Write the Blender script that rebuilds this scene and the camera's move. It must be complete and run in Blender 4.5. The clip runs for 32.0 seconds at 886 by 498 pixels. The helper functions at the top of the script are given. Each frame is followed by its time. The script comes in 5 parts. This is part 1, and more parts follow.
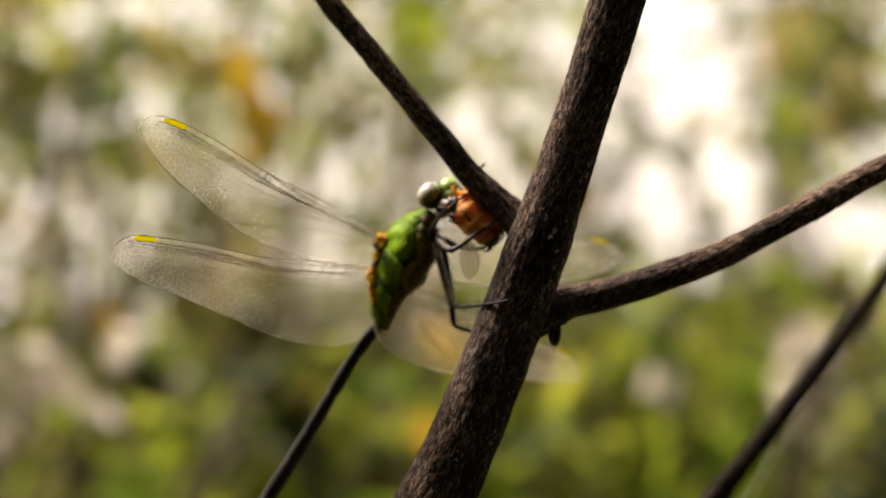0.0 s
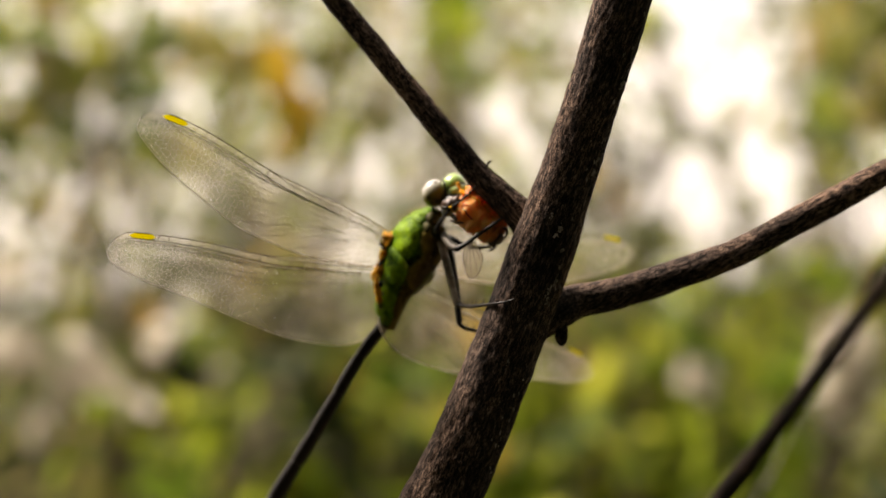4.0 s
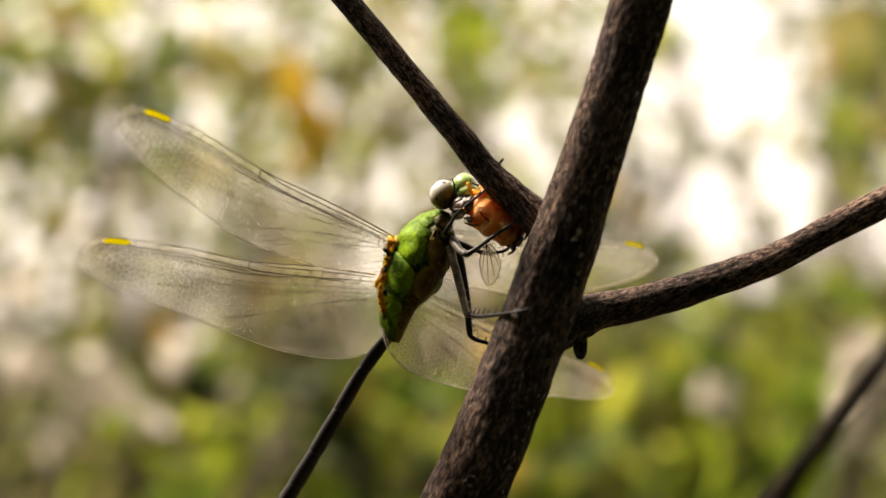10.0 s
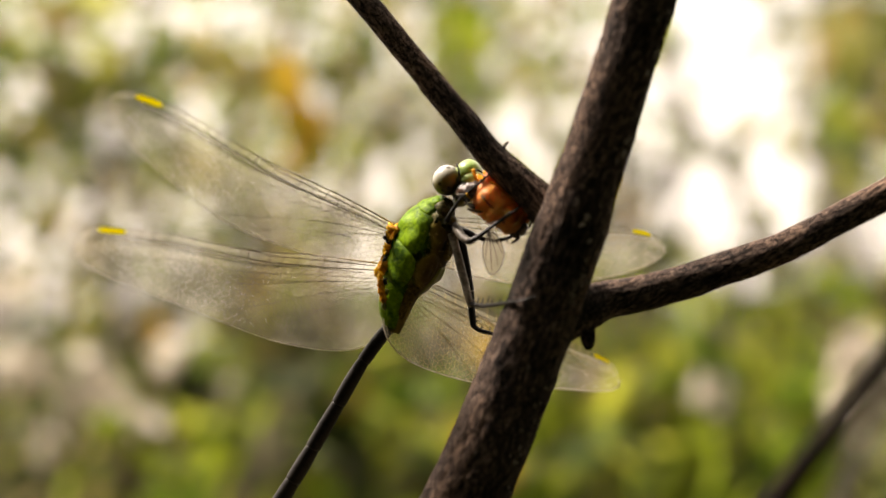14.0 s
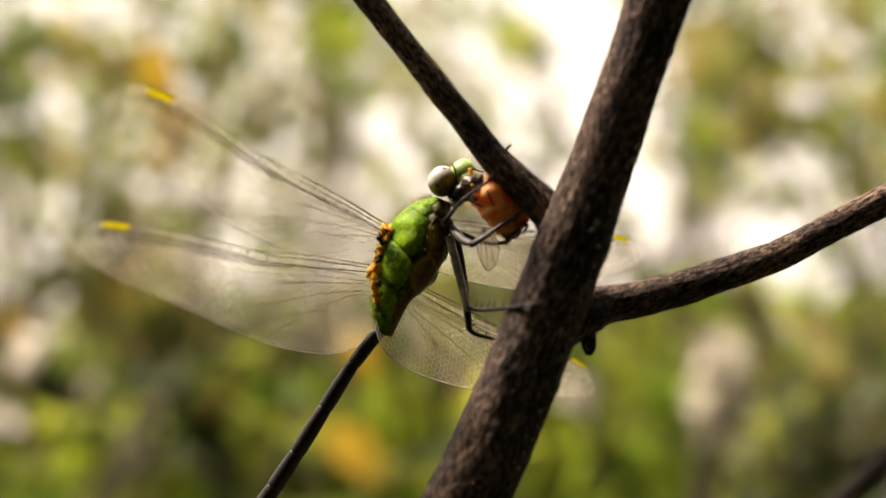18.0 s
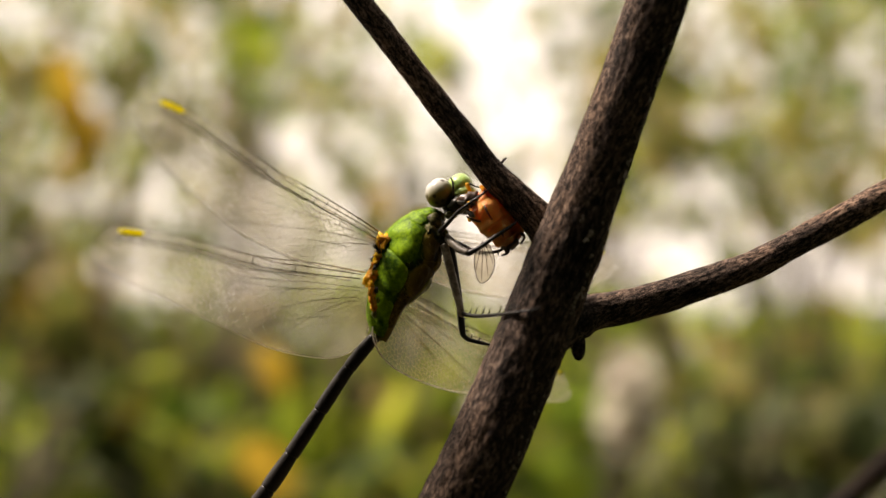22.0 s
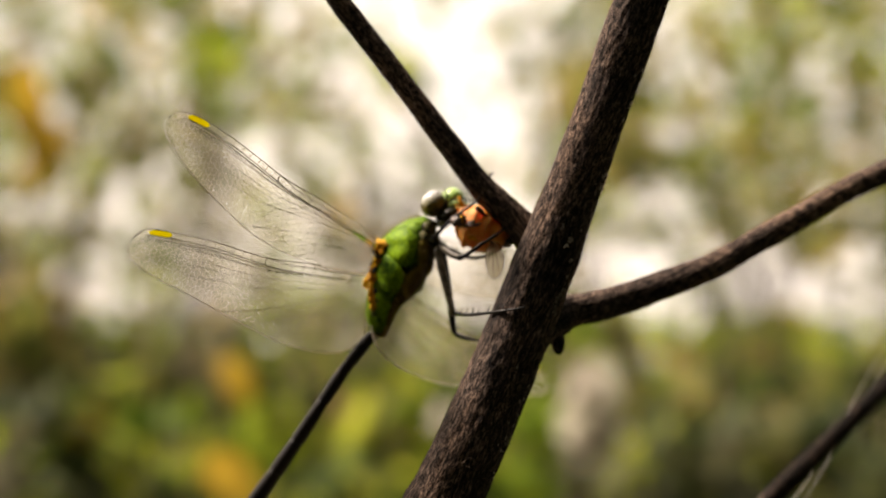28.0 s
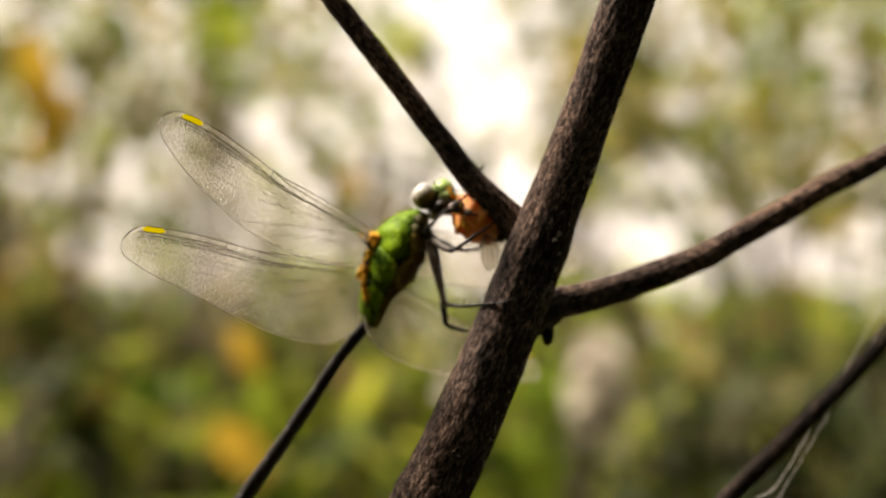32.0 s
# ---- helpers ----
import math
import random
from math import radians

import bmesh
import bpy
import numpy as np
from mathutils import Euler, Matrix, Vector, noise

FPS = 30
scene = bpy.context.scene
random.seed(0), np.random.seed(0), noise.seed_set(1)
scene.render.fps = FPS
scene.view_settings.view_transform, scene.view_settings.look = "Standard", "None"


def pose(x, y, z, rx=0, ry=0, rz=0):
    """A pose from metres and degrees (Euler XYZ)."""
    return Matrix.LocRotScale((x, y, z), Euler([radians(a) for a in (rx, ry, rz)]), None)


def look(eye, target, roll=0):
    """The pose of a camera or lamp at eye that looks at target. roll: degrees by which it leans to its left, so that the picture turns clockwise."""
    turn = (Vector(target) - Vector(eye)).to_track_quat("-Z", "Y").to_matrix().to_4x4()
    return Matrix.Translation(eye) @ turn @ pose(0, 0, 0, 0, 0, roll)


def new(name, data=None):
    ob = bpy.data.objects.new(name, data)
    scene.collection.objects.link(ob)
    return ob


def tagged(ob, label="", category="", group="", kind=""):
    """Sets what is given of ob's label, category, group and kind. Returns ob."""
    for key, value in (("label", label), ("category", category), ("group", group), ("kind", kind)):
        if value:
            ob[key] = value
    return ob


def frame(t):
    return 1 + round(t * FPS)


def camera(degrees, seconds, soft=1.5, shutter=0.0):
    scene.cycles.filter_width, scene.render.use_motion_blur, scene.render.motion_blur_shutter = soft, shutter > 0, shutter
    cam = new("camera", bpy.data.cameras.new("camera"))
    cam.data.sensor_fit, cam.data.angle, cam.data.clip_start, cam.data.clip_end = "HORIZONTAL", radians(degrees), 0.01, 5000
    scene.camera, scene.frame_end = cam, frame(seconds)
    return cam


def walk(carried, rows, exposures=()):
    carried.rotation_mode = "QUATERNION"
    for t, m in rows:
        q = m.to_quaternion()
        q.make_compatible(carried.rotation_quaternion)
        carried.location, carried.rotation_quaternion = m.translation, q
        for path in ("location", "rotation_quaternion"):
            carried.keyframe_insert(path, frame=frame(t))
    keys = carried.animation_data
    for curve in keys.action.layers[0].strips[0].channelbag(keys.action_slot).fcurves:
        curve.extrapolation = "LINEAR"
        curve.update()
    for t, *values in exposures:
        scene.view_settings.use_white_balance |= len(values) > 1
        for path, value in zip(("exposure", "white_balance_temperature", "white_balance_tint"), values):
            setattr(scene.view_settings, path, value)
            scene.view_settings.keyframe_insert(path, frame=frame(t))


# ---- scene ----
SUBJECT_HEIGHT = 1.0          # metres from the ground to the middle of the perch
cam = camera(40, 32.0, soft=1.5)
cam.data.dof.use_dof = True
cam.data.dof.focus_distance = 0.0978
cam.data.dof.aperture_fstop = 15.5
cam.data.dof.aperture_blades = 0
# seconds, eye (m), yaw, pitch, roll (degrees)
PATH = [
    (0, 0.00682, -0.10693, 1.00063, 3.709, 0.588, -0.642), (0.5, 0.00687, -0.10725, 1.00185, 3.773, -0.019, -0.603),
    (1, 0.00738, -0.10708, 1.00122, 4.085, 0.292, -0.531), (1.5, 0.00848, -0.10646, 1.00087, 4.723, 0.461, -0.491),
    (2, 0.00959, -0.10576, 1.00120, 5.366, 0.291, -0.586), (2.5, 0.00954, -0.10522, 1.00121, 5.405, 0.247, -0.609),
    (3, 0.00946, -0.10524, 1.00088, 5.423, 0.396, -0.500), (3.5, 0.00947, -0.10524, 1.00122, 5.468, 0.215, -0.592),
    (5.5, 0.00899, -0.10325, 1.00020, 5.333, 0.792, -0.719), (6, 0.01029, -0.10243, 0.99892, 6.089, 1.559, -0.506),
    (6.5, 0.00982, -0.10189, 1.00026, 5.844, 0.825, -0.733), (7, 0.00971, -0.10118, 1.00053, 5.828, 0.741, -0.585),
    (7.5, 0.01051, -0.10055, 1.00129, 6.324, 0.435, -0.724), (8, 0.00915, -0.10082, 1.00164, 5.613, 0.289, -0.947),
    (8.5, 0.00912, -0.10050, 1.00117, 5.708, 0.529, -0.839), (9, 0.01004, -0.09952, 0.99925, 6.432, 1.544, -0.591),
    (9.5, 0.00944, -0.09810, 1.00009, 6.212, 1.098, -0.654), (10, 0.00924, -0.09722, 1.00034, 6.196, 1.016, -0.687),
    (10.5, 0.00963, -0.09663, 1.00015, 6.498, 1.105, -0.718), (11, 0.01002, -0.09592, 1.00042, 6.800, 0.910, -0.865),
    (11.5, 0.01021, -0.09551, 0.99969, 6.978, 1.314, -0.604), (12, 0.00951, -0.09527, 0.99987, 6.594, 1.163, -0.765),
    (12.5, 0.00895, -0.09510, 0.99982, 6.312, 1.103, -0.725), (13, 0.00844, -0.09464, 0.99963, 6.042, 1.115, -0.608),
    (13.5, 0.00794, -0.09422, 0.99960, 5.745, 1.023, -0.759), (14, 0.00823, -0.09380, 0.99951, 5.922, 0.951, -0.813),
    (14.5, 0.00806, -0.09340, 0.99890, 5.819, 1.175, -0.713), (16.5, 0.00554, -0.09288, 0.99888, 4.209, 1.076, -0.501),
    (17, 0.00190, -0.09278, 0.99896, 2.006, 1.172, -0.123), (17.5, -0.00017, -0.09286, 0.99976, 0.722, 0.830, -0.096),
    (18, -0.00224, -0.09285, 0.99977, -0.530, 0.920, 0.122), (18.5, -0.00249, -0.09330, 0.99821, -0.679, 1.894, 0.326),
    (19, -0.00395, -0.09351, 1.00019, -1.538, 0.624, 0.389), (19.5, -0.00593, -0.09368, 0.99818, -2.728, 1.773, 0.466),
    (20, -0.00640, -0.09387, 0.99845, -3.008, 1.516, 0.533), (20.5, -0.00769, -0.09391, 0.99709, -3.779, 2.365, 0.610),
    (21, -0.00852, -0.09414, 0.99856, -4.291, 1.633, 0.654), (21.5, -0.00950, -0.09508, 0.99852, -4.910, 1.906, 0.661),
    (22, -0.00916, -0.09622, 0.99898, -4.794, 1.749, 0.650), (22.5, -0.00974, -0.09733, 0.99935, -5.261, 1.540, 0.639),
    (23, -0.00950, -0.09854, 0.99855, -5.232, 1.912, 0.763), (23.5, -0.01075, -0.09974, 0.99943, -6.025, 1.273, 0.753),
    (24, -0.01058, -0.10096, 0.99934, -5.982, 1.160, 0.786), (24.5, -0.01198, -0.10183, 1.00001, -6.814, 0.674, 0.860),
    (25, -0.01058, -0.10296, 0.99927, -5.994, 1.000, 0.862), (25.5, -0.01219, -0.10327, 1.00057, -6.835, 0.230, 0.819),
    (27.5, -0.00845, -0.10597, 1.00180, -4.294, 0.153, 1.133), (28, -0.01283, -0.10609, 0.99807, -6.629, 2.312, 0.706),
    (28.5, -0.00778, -0.10726, 1.00135, -3.896, 0.531, 1.167), (29, -0.00601, -0.10817, 1.00170, -3.024, 0.241, 0.980),
    (29.5, -0.00886, -0.10861, 1.00117, -4.592, 0.396, 1.111), (30, -0.01241, -0.10864, 0.99815, -6.525, 1.916, 0.759),
    (30.5, -0.01048, -0.10902, 1.00140, -5.522, 0.096, 1.061), (31, -0.00902, -0.10930, 1.00098, -4.760, 0.280, 1.029),
    (31.5, -0.00639, -0.10909, 1.00195, -3.432, -0.227, 1.042), (32, -0.01155, -0.10832, 0.99994, -6.222, 0.941, 0.734),
]


def path_pose(x, y, z, yaw, pitch, roll):
    a, b = radians(yaw), radians(pitch)
    ahead = Vector((-math.sin(a) * math.cos(b), math.cos(a) * math.cos(b), math.sin(b)))
    return look((x, y, z), Vector((x, y, z)) + ahead, roll)


walk(cam, [(t, path_pose(*row)) for t, *row in PATH], [(0, 0.89, 6950, 19), (6, 1.0, 6950, 19), (9, 1.14, 6950, 19), (14, 1.12, 6950, 19), (19, 1.13, 6950, 19), (21.5, 0.88, 6950, 19), (25, 0.85, 6950, 19), (28, 0.88, 6950, 19), (32, 0.93, 6950, 19)])

# ---- light ----
SUN_AZIMUTH, SUN_ELEVATION = -70.0, 56.0   # degrees right of +y, and up
world = bpy.data.worlds.new("hazy_sky")
scene.world = world
world.use_nodes = True
wn = world.node_tree
sky = wn.nodes.new("ShaderNodeTexSky")
sky.sky_type = "NISHITA"
sky.sun_disc = False
sky.sun_elevation, sky.sun_rotation = radians(SUN_ELEVATION), radians(SUN_AZIMUTH)
sky.dust_density, sky.air_density, sky.ozone_density = 6.0, 1.6, 0.6
haze = wn.nodes.new("ShaderNodeMix")          # thin bright cloud over the clear sky
haze.data_type = "RGBA"
haze.inputs[0].default_value = 0.8
haze.inputs[7].default_value = (10.0, 9.3, 7.9, 1)
wn.links.new(sky.outputs[0], haze.inputs[6])
wn.nodes["Background"].inputs["Strength"].default_value = 0.096
wn.links.new(haze.outputs[2], wn.nodes["Background"].inputs["Color"])
sun_data = bpy.data.lights.new("sun", "SUN")
sun_data.energy, sun_data.angle, sun_data.color = 5.0, radians(10), (1.0, 0.92, 0.8)
sun = new("sun", sun_data)
az, el = radians(SUN_AZIMUTH), radians(SUN_ELEVATION)
sun.matrix_world = look((0, 0, 0), (-math.sin(az) * math.cos(el), -math.cos(az) * math.cos(el), -math.sin(el)))


# ---- small tools: lengths of the perch and the insect are in centimetres ----
def V(x, y, z):
    return Vector((x / 100, y / 100, SUBJECT_HEIGHT + z / 100))


def mesh_of(name, verts, faces, smooth=True, uvs=None):
    me = bpy.data.meshes.new(name)
    me.from_pydata([tuple(v) for v in verts], [], [tuple(f) for f in faces])
    if smooth:
        me.polygons.foreach_set("use_smooth", [True] * len(me.polygons))
    if uvs is not None:
        layer = me.uv_layers.new(name="UVMap")
        for loop in me.loops:
            layer.data[loop.index].uv = uvs[loop.vertex_index]
    me.update()
    return me


def part(name, me, material, parent=None, label="", at=None):
    ob = new(name, me)
    if material:
        me.materials.clear()
        for m in material if isinstance(material, (list, tuple)) else [material]:
            me.materials.append(m)
    if parent:
        ob.parent = parent
        if at is None:
            ob.matrix_parent_inverse = Matrix.Translation(-BASE.get(parent.name, Vector()))
        else:
            ob.location = Vector(at) - BASE.get(parent.name, Vector())
    if label:
        tagged(ob, label)
    return ob


BASE = {}


def thing(name, label, category, group="", kind="", base=(0, 0, 0)):
    ob = new(name)
    ob.location = base
    BASE[ob.name] = Vector(base)
    ob.empty_display_size = 0.005
    return tagged(ob, label, category, group, kind)


def spline(points, per=8):
    """Catmull-Rom through rows of numbers."""
    p = np.array(points, float)
    p = np.vstack([2 * p[0] - p[1], p, 2 * p[-1] - p[-2]])
    out = []
    for i in range(1, len(p) - 2):
        for k in range(per):
            t = k / per
            a, b, c, d = p[i - 1 : i + 3]
            out.append(0.5 * (2 * b + (c - a) * t + (2 * a - 5 * b + 4 * c - d) * t * t + (3 * b - a - 3 * c + d) * t ** 3))
    out.append(p[-2])
    return np.array(out)


class Shape:
    """Collects faces of one mesh."""

    def __init__(self):
        self.v, self.f, self.uv, self.mi = [], [], [], []

    def tube(self, rows, seg=12, per=6, rough=None, closed=True, mi=0, side=None, flat=1.0):
        """rows: x, y, z, radius, smoothly joined. rough(place, along, angle) gives a factor on the radius."""
        s = spline(rows, per) if per > 1 else np.array(rows, float)
        c, r = s[:, :3], s[:, 3]
        d = np.gradient(c, axis=0)
        d /= np.linalg.norm(d, axis=1)[:, None] + 1e-12
        u = np.cross(d[0], side if side is not None else (0.31, 0.87, 0.4))
        u /= np.linalg.norm(u)
        base, along = len(self.v), 0.0
        for i in range(len(c)):
            u = u - d[i] * (u @ d[i])
            u /= np.linalg.norm(u)
            w = np.cross(d[i], u)
            if i:
                along += np.linalg.norm(c[i] - c[i - 1])
            for k in range(seg):
                a = 2 * math.pi * k / seg
                q = r[i] * (rough(c[i], along, a) if rough else 1.0)
                self.v.append(c[i] + q * (math.cos(a) * u + flat * math.sin(a) * w))
                self.uv.append((along, k / seg))
        for i in range(len(c) - 1):
            for k in range(seg):
                k2 = (k + 1) % seg
                self.f.append((base + i * seg + k, base + i * seg + k2, base + (i + 1) * seg + k2, base + (i + 1) * seg + k))
                self.mi.append(mi)
        if closed:
            self.f.append(tuple(base + k for k in reversed(range(seg))))
            self.f.append(tuple(base + (len(c) - 1) * seg + k for k in range(seg)))
            self.mi += [mi, mi]
        return self

    def ball(self, centre, axes3, seg=16, rings=10, mi=0, bump=0.0, seed=0.0):
        """An ellipsoid with three half-axis vectors."""
        A = np.array(axes3, float)
        base = len(self.v)
        for i in range(rings + 1):
            th = math.pi * i / rings
            for k in range(seg):
                ph = 2 * math.pi * k / seg
                n = np.array((math.sin(th) * math.cos(ph), math.sin(th) * math.sin(ph), math.cos(th)))
                q = 1 + bump * noise.noise(Vector(n * 2.3) + Vector((seed, 0, 0)))
                self.v.append(np.array(centre) + q * (n @ A))
                self.uv.append((i / rings, k / seg))
        for i in range(rings):
            for k in range(seg):
                k2 = (k + 1) % seg
                self.f.append((base + i * seg + k, base + (i + 1) * seg + k, base + (i + 1) * seg + k2, base + i * seg + k2))
                self.mi.append(mi)
        return self

    def mesh(self, name, cm=True, smooth=True, about=None):
        """cm: lengths are centimetres at the perch. about: centimetres round this place instead."""
        vs = [Vector(v) / 100 for v in np.array(self.v) - np.array(about)] if about is not None else [V(*v) if cm else v for v in self.v]
        me = mesh_of(name, vs, self.f, smooth, self.uv)
        if any(self.mi):
            me.polygons.foreach_set("material_index", self.mi)
        return me


# ---- materials ----
def nodes_of(m):
    m.use_nodes = True
    return m.node_tree.nodes, m.node_tree.links, m.node_tree.nodes["Principled BSDF"]


def ramp(nodes, stops):
    r = nodes.new("ShaderNodeValToRGB")
    while len(r.color_ramp.elements) < len(stops):
        r.color_ramp.elements.new(0.5)
    for e, (p, c) in zip(r.color_ramp.elements, stops):
        e.position, e.color = p, (*c, 1)
    return r


def surface(name, dark, light, scale, rough=0.6, bump=0.3, bump_scale=None, stretch=(1, 1, 1), spec=0.5, coat=0.0, sss=0.0, lo=0.35, hi=0.65, use_uv=False, dist=0.00008):
    """A mottled surface: two scales of noise between two colours, with fine relief. Scales are per metre."""
    m = bpy.data.materials.new(name)
    nodes, links, bsdf = nodes_of(m)
    tc = nodes.new("ShaderNodeTexCoord")
    mp = nodes.new("ShaderNodeMapping")
    mp.inputs["Scale"].default_value = stretch
    links.new(tc.outputs["UV" if use_uv else "Object"], mp.inputs[0])
    n1, n2 = nodes.new("ShaderNodeTexNoise"), nodes.new("ShaderNodeTexNoise")
    n1.inputs["Scale"].default_value, n1.inputs["Detail"].default_value = scale, 6
    n2.inputs["Scale"].default_value, n2.inputs["Detail"].default_value = bump_scale or scale * 5, 8
    for n in (n1, n2):
        links.new(mp.outputs[0], n.inputs["Vector"])
    mix = nodes.new("ShaderNodeMath")
    mix.operation = "MULTIPLY_ADD"
    mix.inputs[1].default_value = 0.4
    links.new(n2.outputs[0], mix.inputs[0])
    half = nodes.new("ShaderNodeMath")
    half.operation = "MULTIPLY"
    half.inputs[1].default_value = 0.6
    links.new(n1.outputs[0], half.inputs[0])
    links.new(half.outputs[0], mix.inputs[2])
    r = ramp(nodes, [(lo, dark), (hi, light)])
    links.new(mix.outputs[0], r.inputs[0])
    links.new(r.outputs[0], bsdf.inputs["Base Color"])
    bsdf.inputs["Roughness"].default_value = rough
    bsdf.inputs["Specular IOR Level"].default_value = spec
    bsdf.inputs["Coat Weight"].default_value = coat
    if sss:
        bsdf.inputs["Subsurface Weight"].default_value, bsdf.inputs["Subsurface Scale"].default_value = sss, 0.0012
        bsdf.inputs["Subsurface Radius"].default_value = (1.0, 0.9, 0.2)
    if bump:
        b = nodes.new("ShaderNodeBump")
        b.inputs["Strength"].default_value, b.inputs["Distance"].default_value = bump, dist
        links.new(n2.outputs[0], b.inputs["Height"])
        links.new(b.outputs[0], bsdf.inputs["Normal"])
    return m


def leaf_material(name, colours, translucent=0.5, rough=0.6, spec=0.18):
    """Leaves whose colour varies from leaf to leaf and lets light through."""
    m = bpy.data.materials.new(name)
    nodes, links, bsdf = nodes_of(m)
    geo = nodes.new("ShaderNodeNewGeometry")
    r = ramp(nodes, [(i / max(1, len(colours) - 1), c) for i, c in enumerate(colours)])
    links.new(geo.outputs["Random Per Island"], r.inputs[0])
    tc, n = nodes.new("ShaderNodeTexCoord"), nodes.new("ShaderNodeTexNoise")
    n.inputs["Scale"].default_value = 40
    links.new(tc.outputs["Object"], n.inputs["Vector"])
    mx = nodes.new("ShaderNodeMix")
    mx.data_type, mx.blend_type = "RGBA", "MULTIPLY"
    mx.inputs[0].default_value = 0.5
    links.new(r.outputs[0], mx.inputs[6])
    links.new(n.outputs[0], mx.inputs[7])
    links.new(mx.outputs[2], bsdf.inputs["Base Color"])
    bsdf.inputs["Roughness"].default_value, bsdf.inputs["Specular IOR Level"].default_value = rough, spec
    tr = nodes.new("ShaderNodeBsdfTranslucent")
    links.new(r.outputs[0], tr.inputs[0])
    ms = nodes.new("ShaderNodeMixShader")
    ms.inputs[0].default_value = translucent
    links.new(bsdf.outputs[0], ms.inputs[1])
    links.new(tr.outputs[0], ms.inputs[2])
    links.new(ms.outputs[0], nodes["Material Output"].inputs[0])
    return m


def membrane_material(name="wing_membrane", milkiness=0.08, tint=(0.96, 0.955, 0.93, 1)):
    m = bpy.data.materials.new(name)
    nodes, links, bsdf = nodes_of(m)
    nodes.remove(bsdf)
    clear, gloss, milk = nodes.new("ShaderNodeBsdfTransparent"), nodes.new("ShaderNodeBsdfGlossy"), nodes.new("ShaderNodeBsdfTranslucent")
    white = nodes.new("ShaderNodeBsdfDiffuse")
    clear.inputs[0].default_value = tint
    gloss.inputs["Roughness"].default_value = 0.22
    milk.inputs[0].default_value = (0.9, 0.84, 0.68, 1)
    white.inputs[0].default_value = (0.8, 0.76, 0.64, 1)
    tc, n = nodes.new("ShaderNodeTexCoord"), nodes.new("ShaderNodeTexNoise")
    n.inputs["Scale"].default_value, n.inputs["Detail"].default_value = 900, 4
    links.new(tc.outputs["Object"], n.inputs["Vector"])
    b = nodes.new("ShaderNodeBump")
    b.inputs["Strength"].default_value, b.inputs["Distance"].default_value = 0.35, 0.0002
    links.new(n.outputs[0], b.inputs["Height"])
    links.new(b.outputs[0], gloss.inputs["Normal"])
    fr = nodes.new("ShaderNodeFresnel")
    fr.inputs[0].default_value = 1.3
    m1, m2, m3 = (nodes.new("ShaderNodeMixShader") for _ in range(3))
    m3.inputs[0].default_value = 0.35
    links.new(milk.outputs[0], m3.inputs[1])
    links.new(white.outputs[0], m3.inputs[2])
    veil, cloudy = nodes.new("ShaderNodeTexNoise"), nodes.new("ShaderNodeMapRange")   # the milky share paints wing sheen, in uneven patches
    veil.inputs["Scale"].default_value, veil.inputs["Detail"].default_value = 260, 5
    links.new(tc.outputs["Object"], veil.inputs["Vector"])
    cloudy.inputs["From Min"].default_value, cloudy.inputs["From Max"].default_value = 0.32, 0.68
    cloudy.inputs["To Min"].default_value, cloudy.inputs["To Max"].default_value = 0.4 * milkiness, 1.6 * milkiness
    links.new(veil.outputs[0], cloudy.inputs["Value"])
    links.new(cloudy.outputs[0], m1.inputs[0])
    links.new(clear.outputs[0], m1.inputs[1])
    links.new(m3.outputs[0], m1.inputs[2])
    links.new(fr.outputs[0], m2.inputs[0])
    links.new(m1.outputs[0], m2.inputs[1])
    links.new(gloss.outputs[0], m2.inputs[2])
    links.new(m2.outputs[0], nodes["Material Output"].inputs[0])
    return m


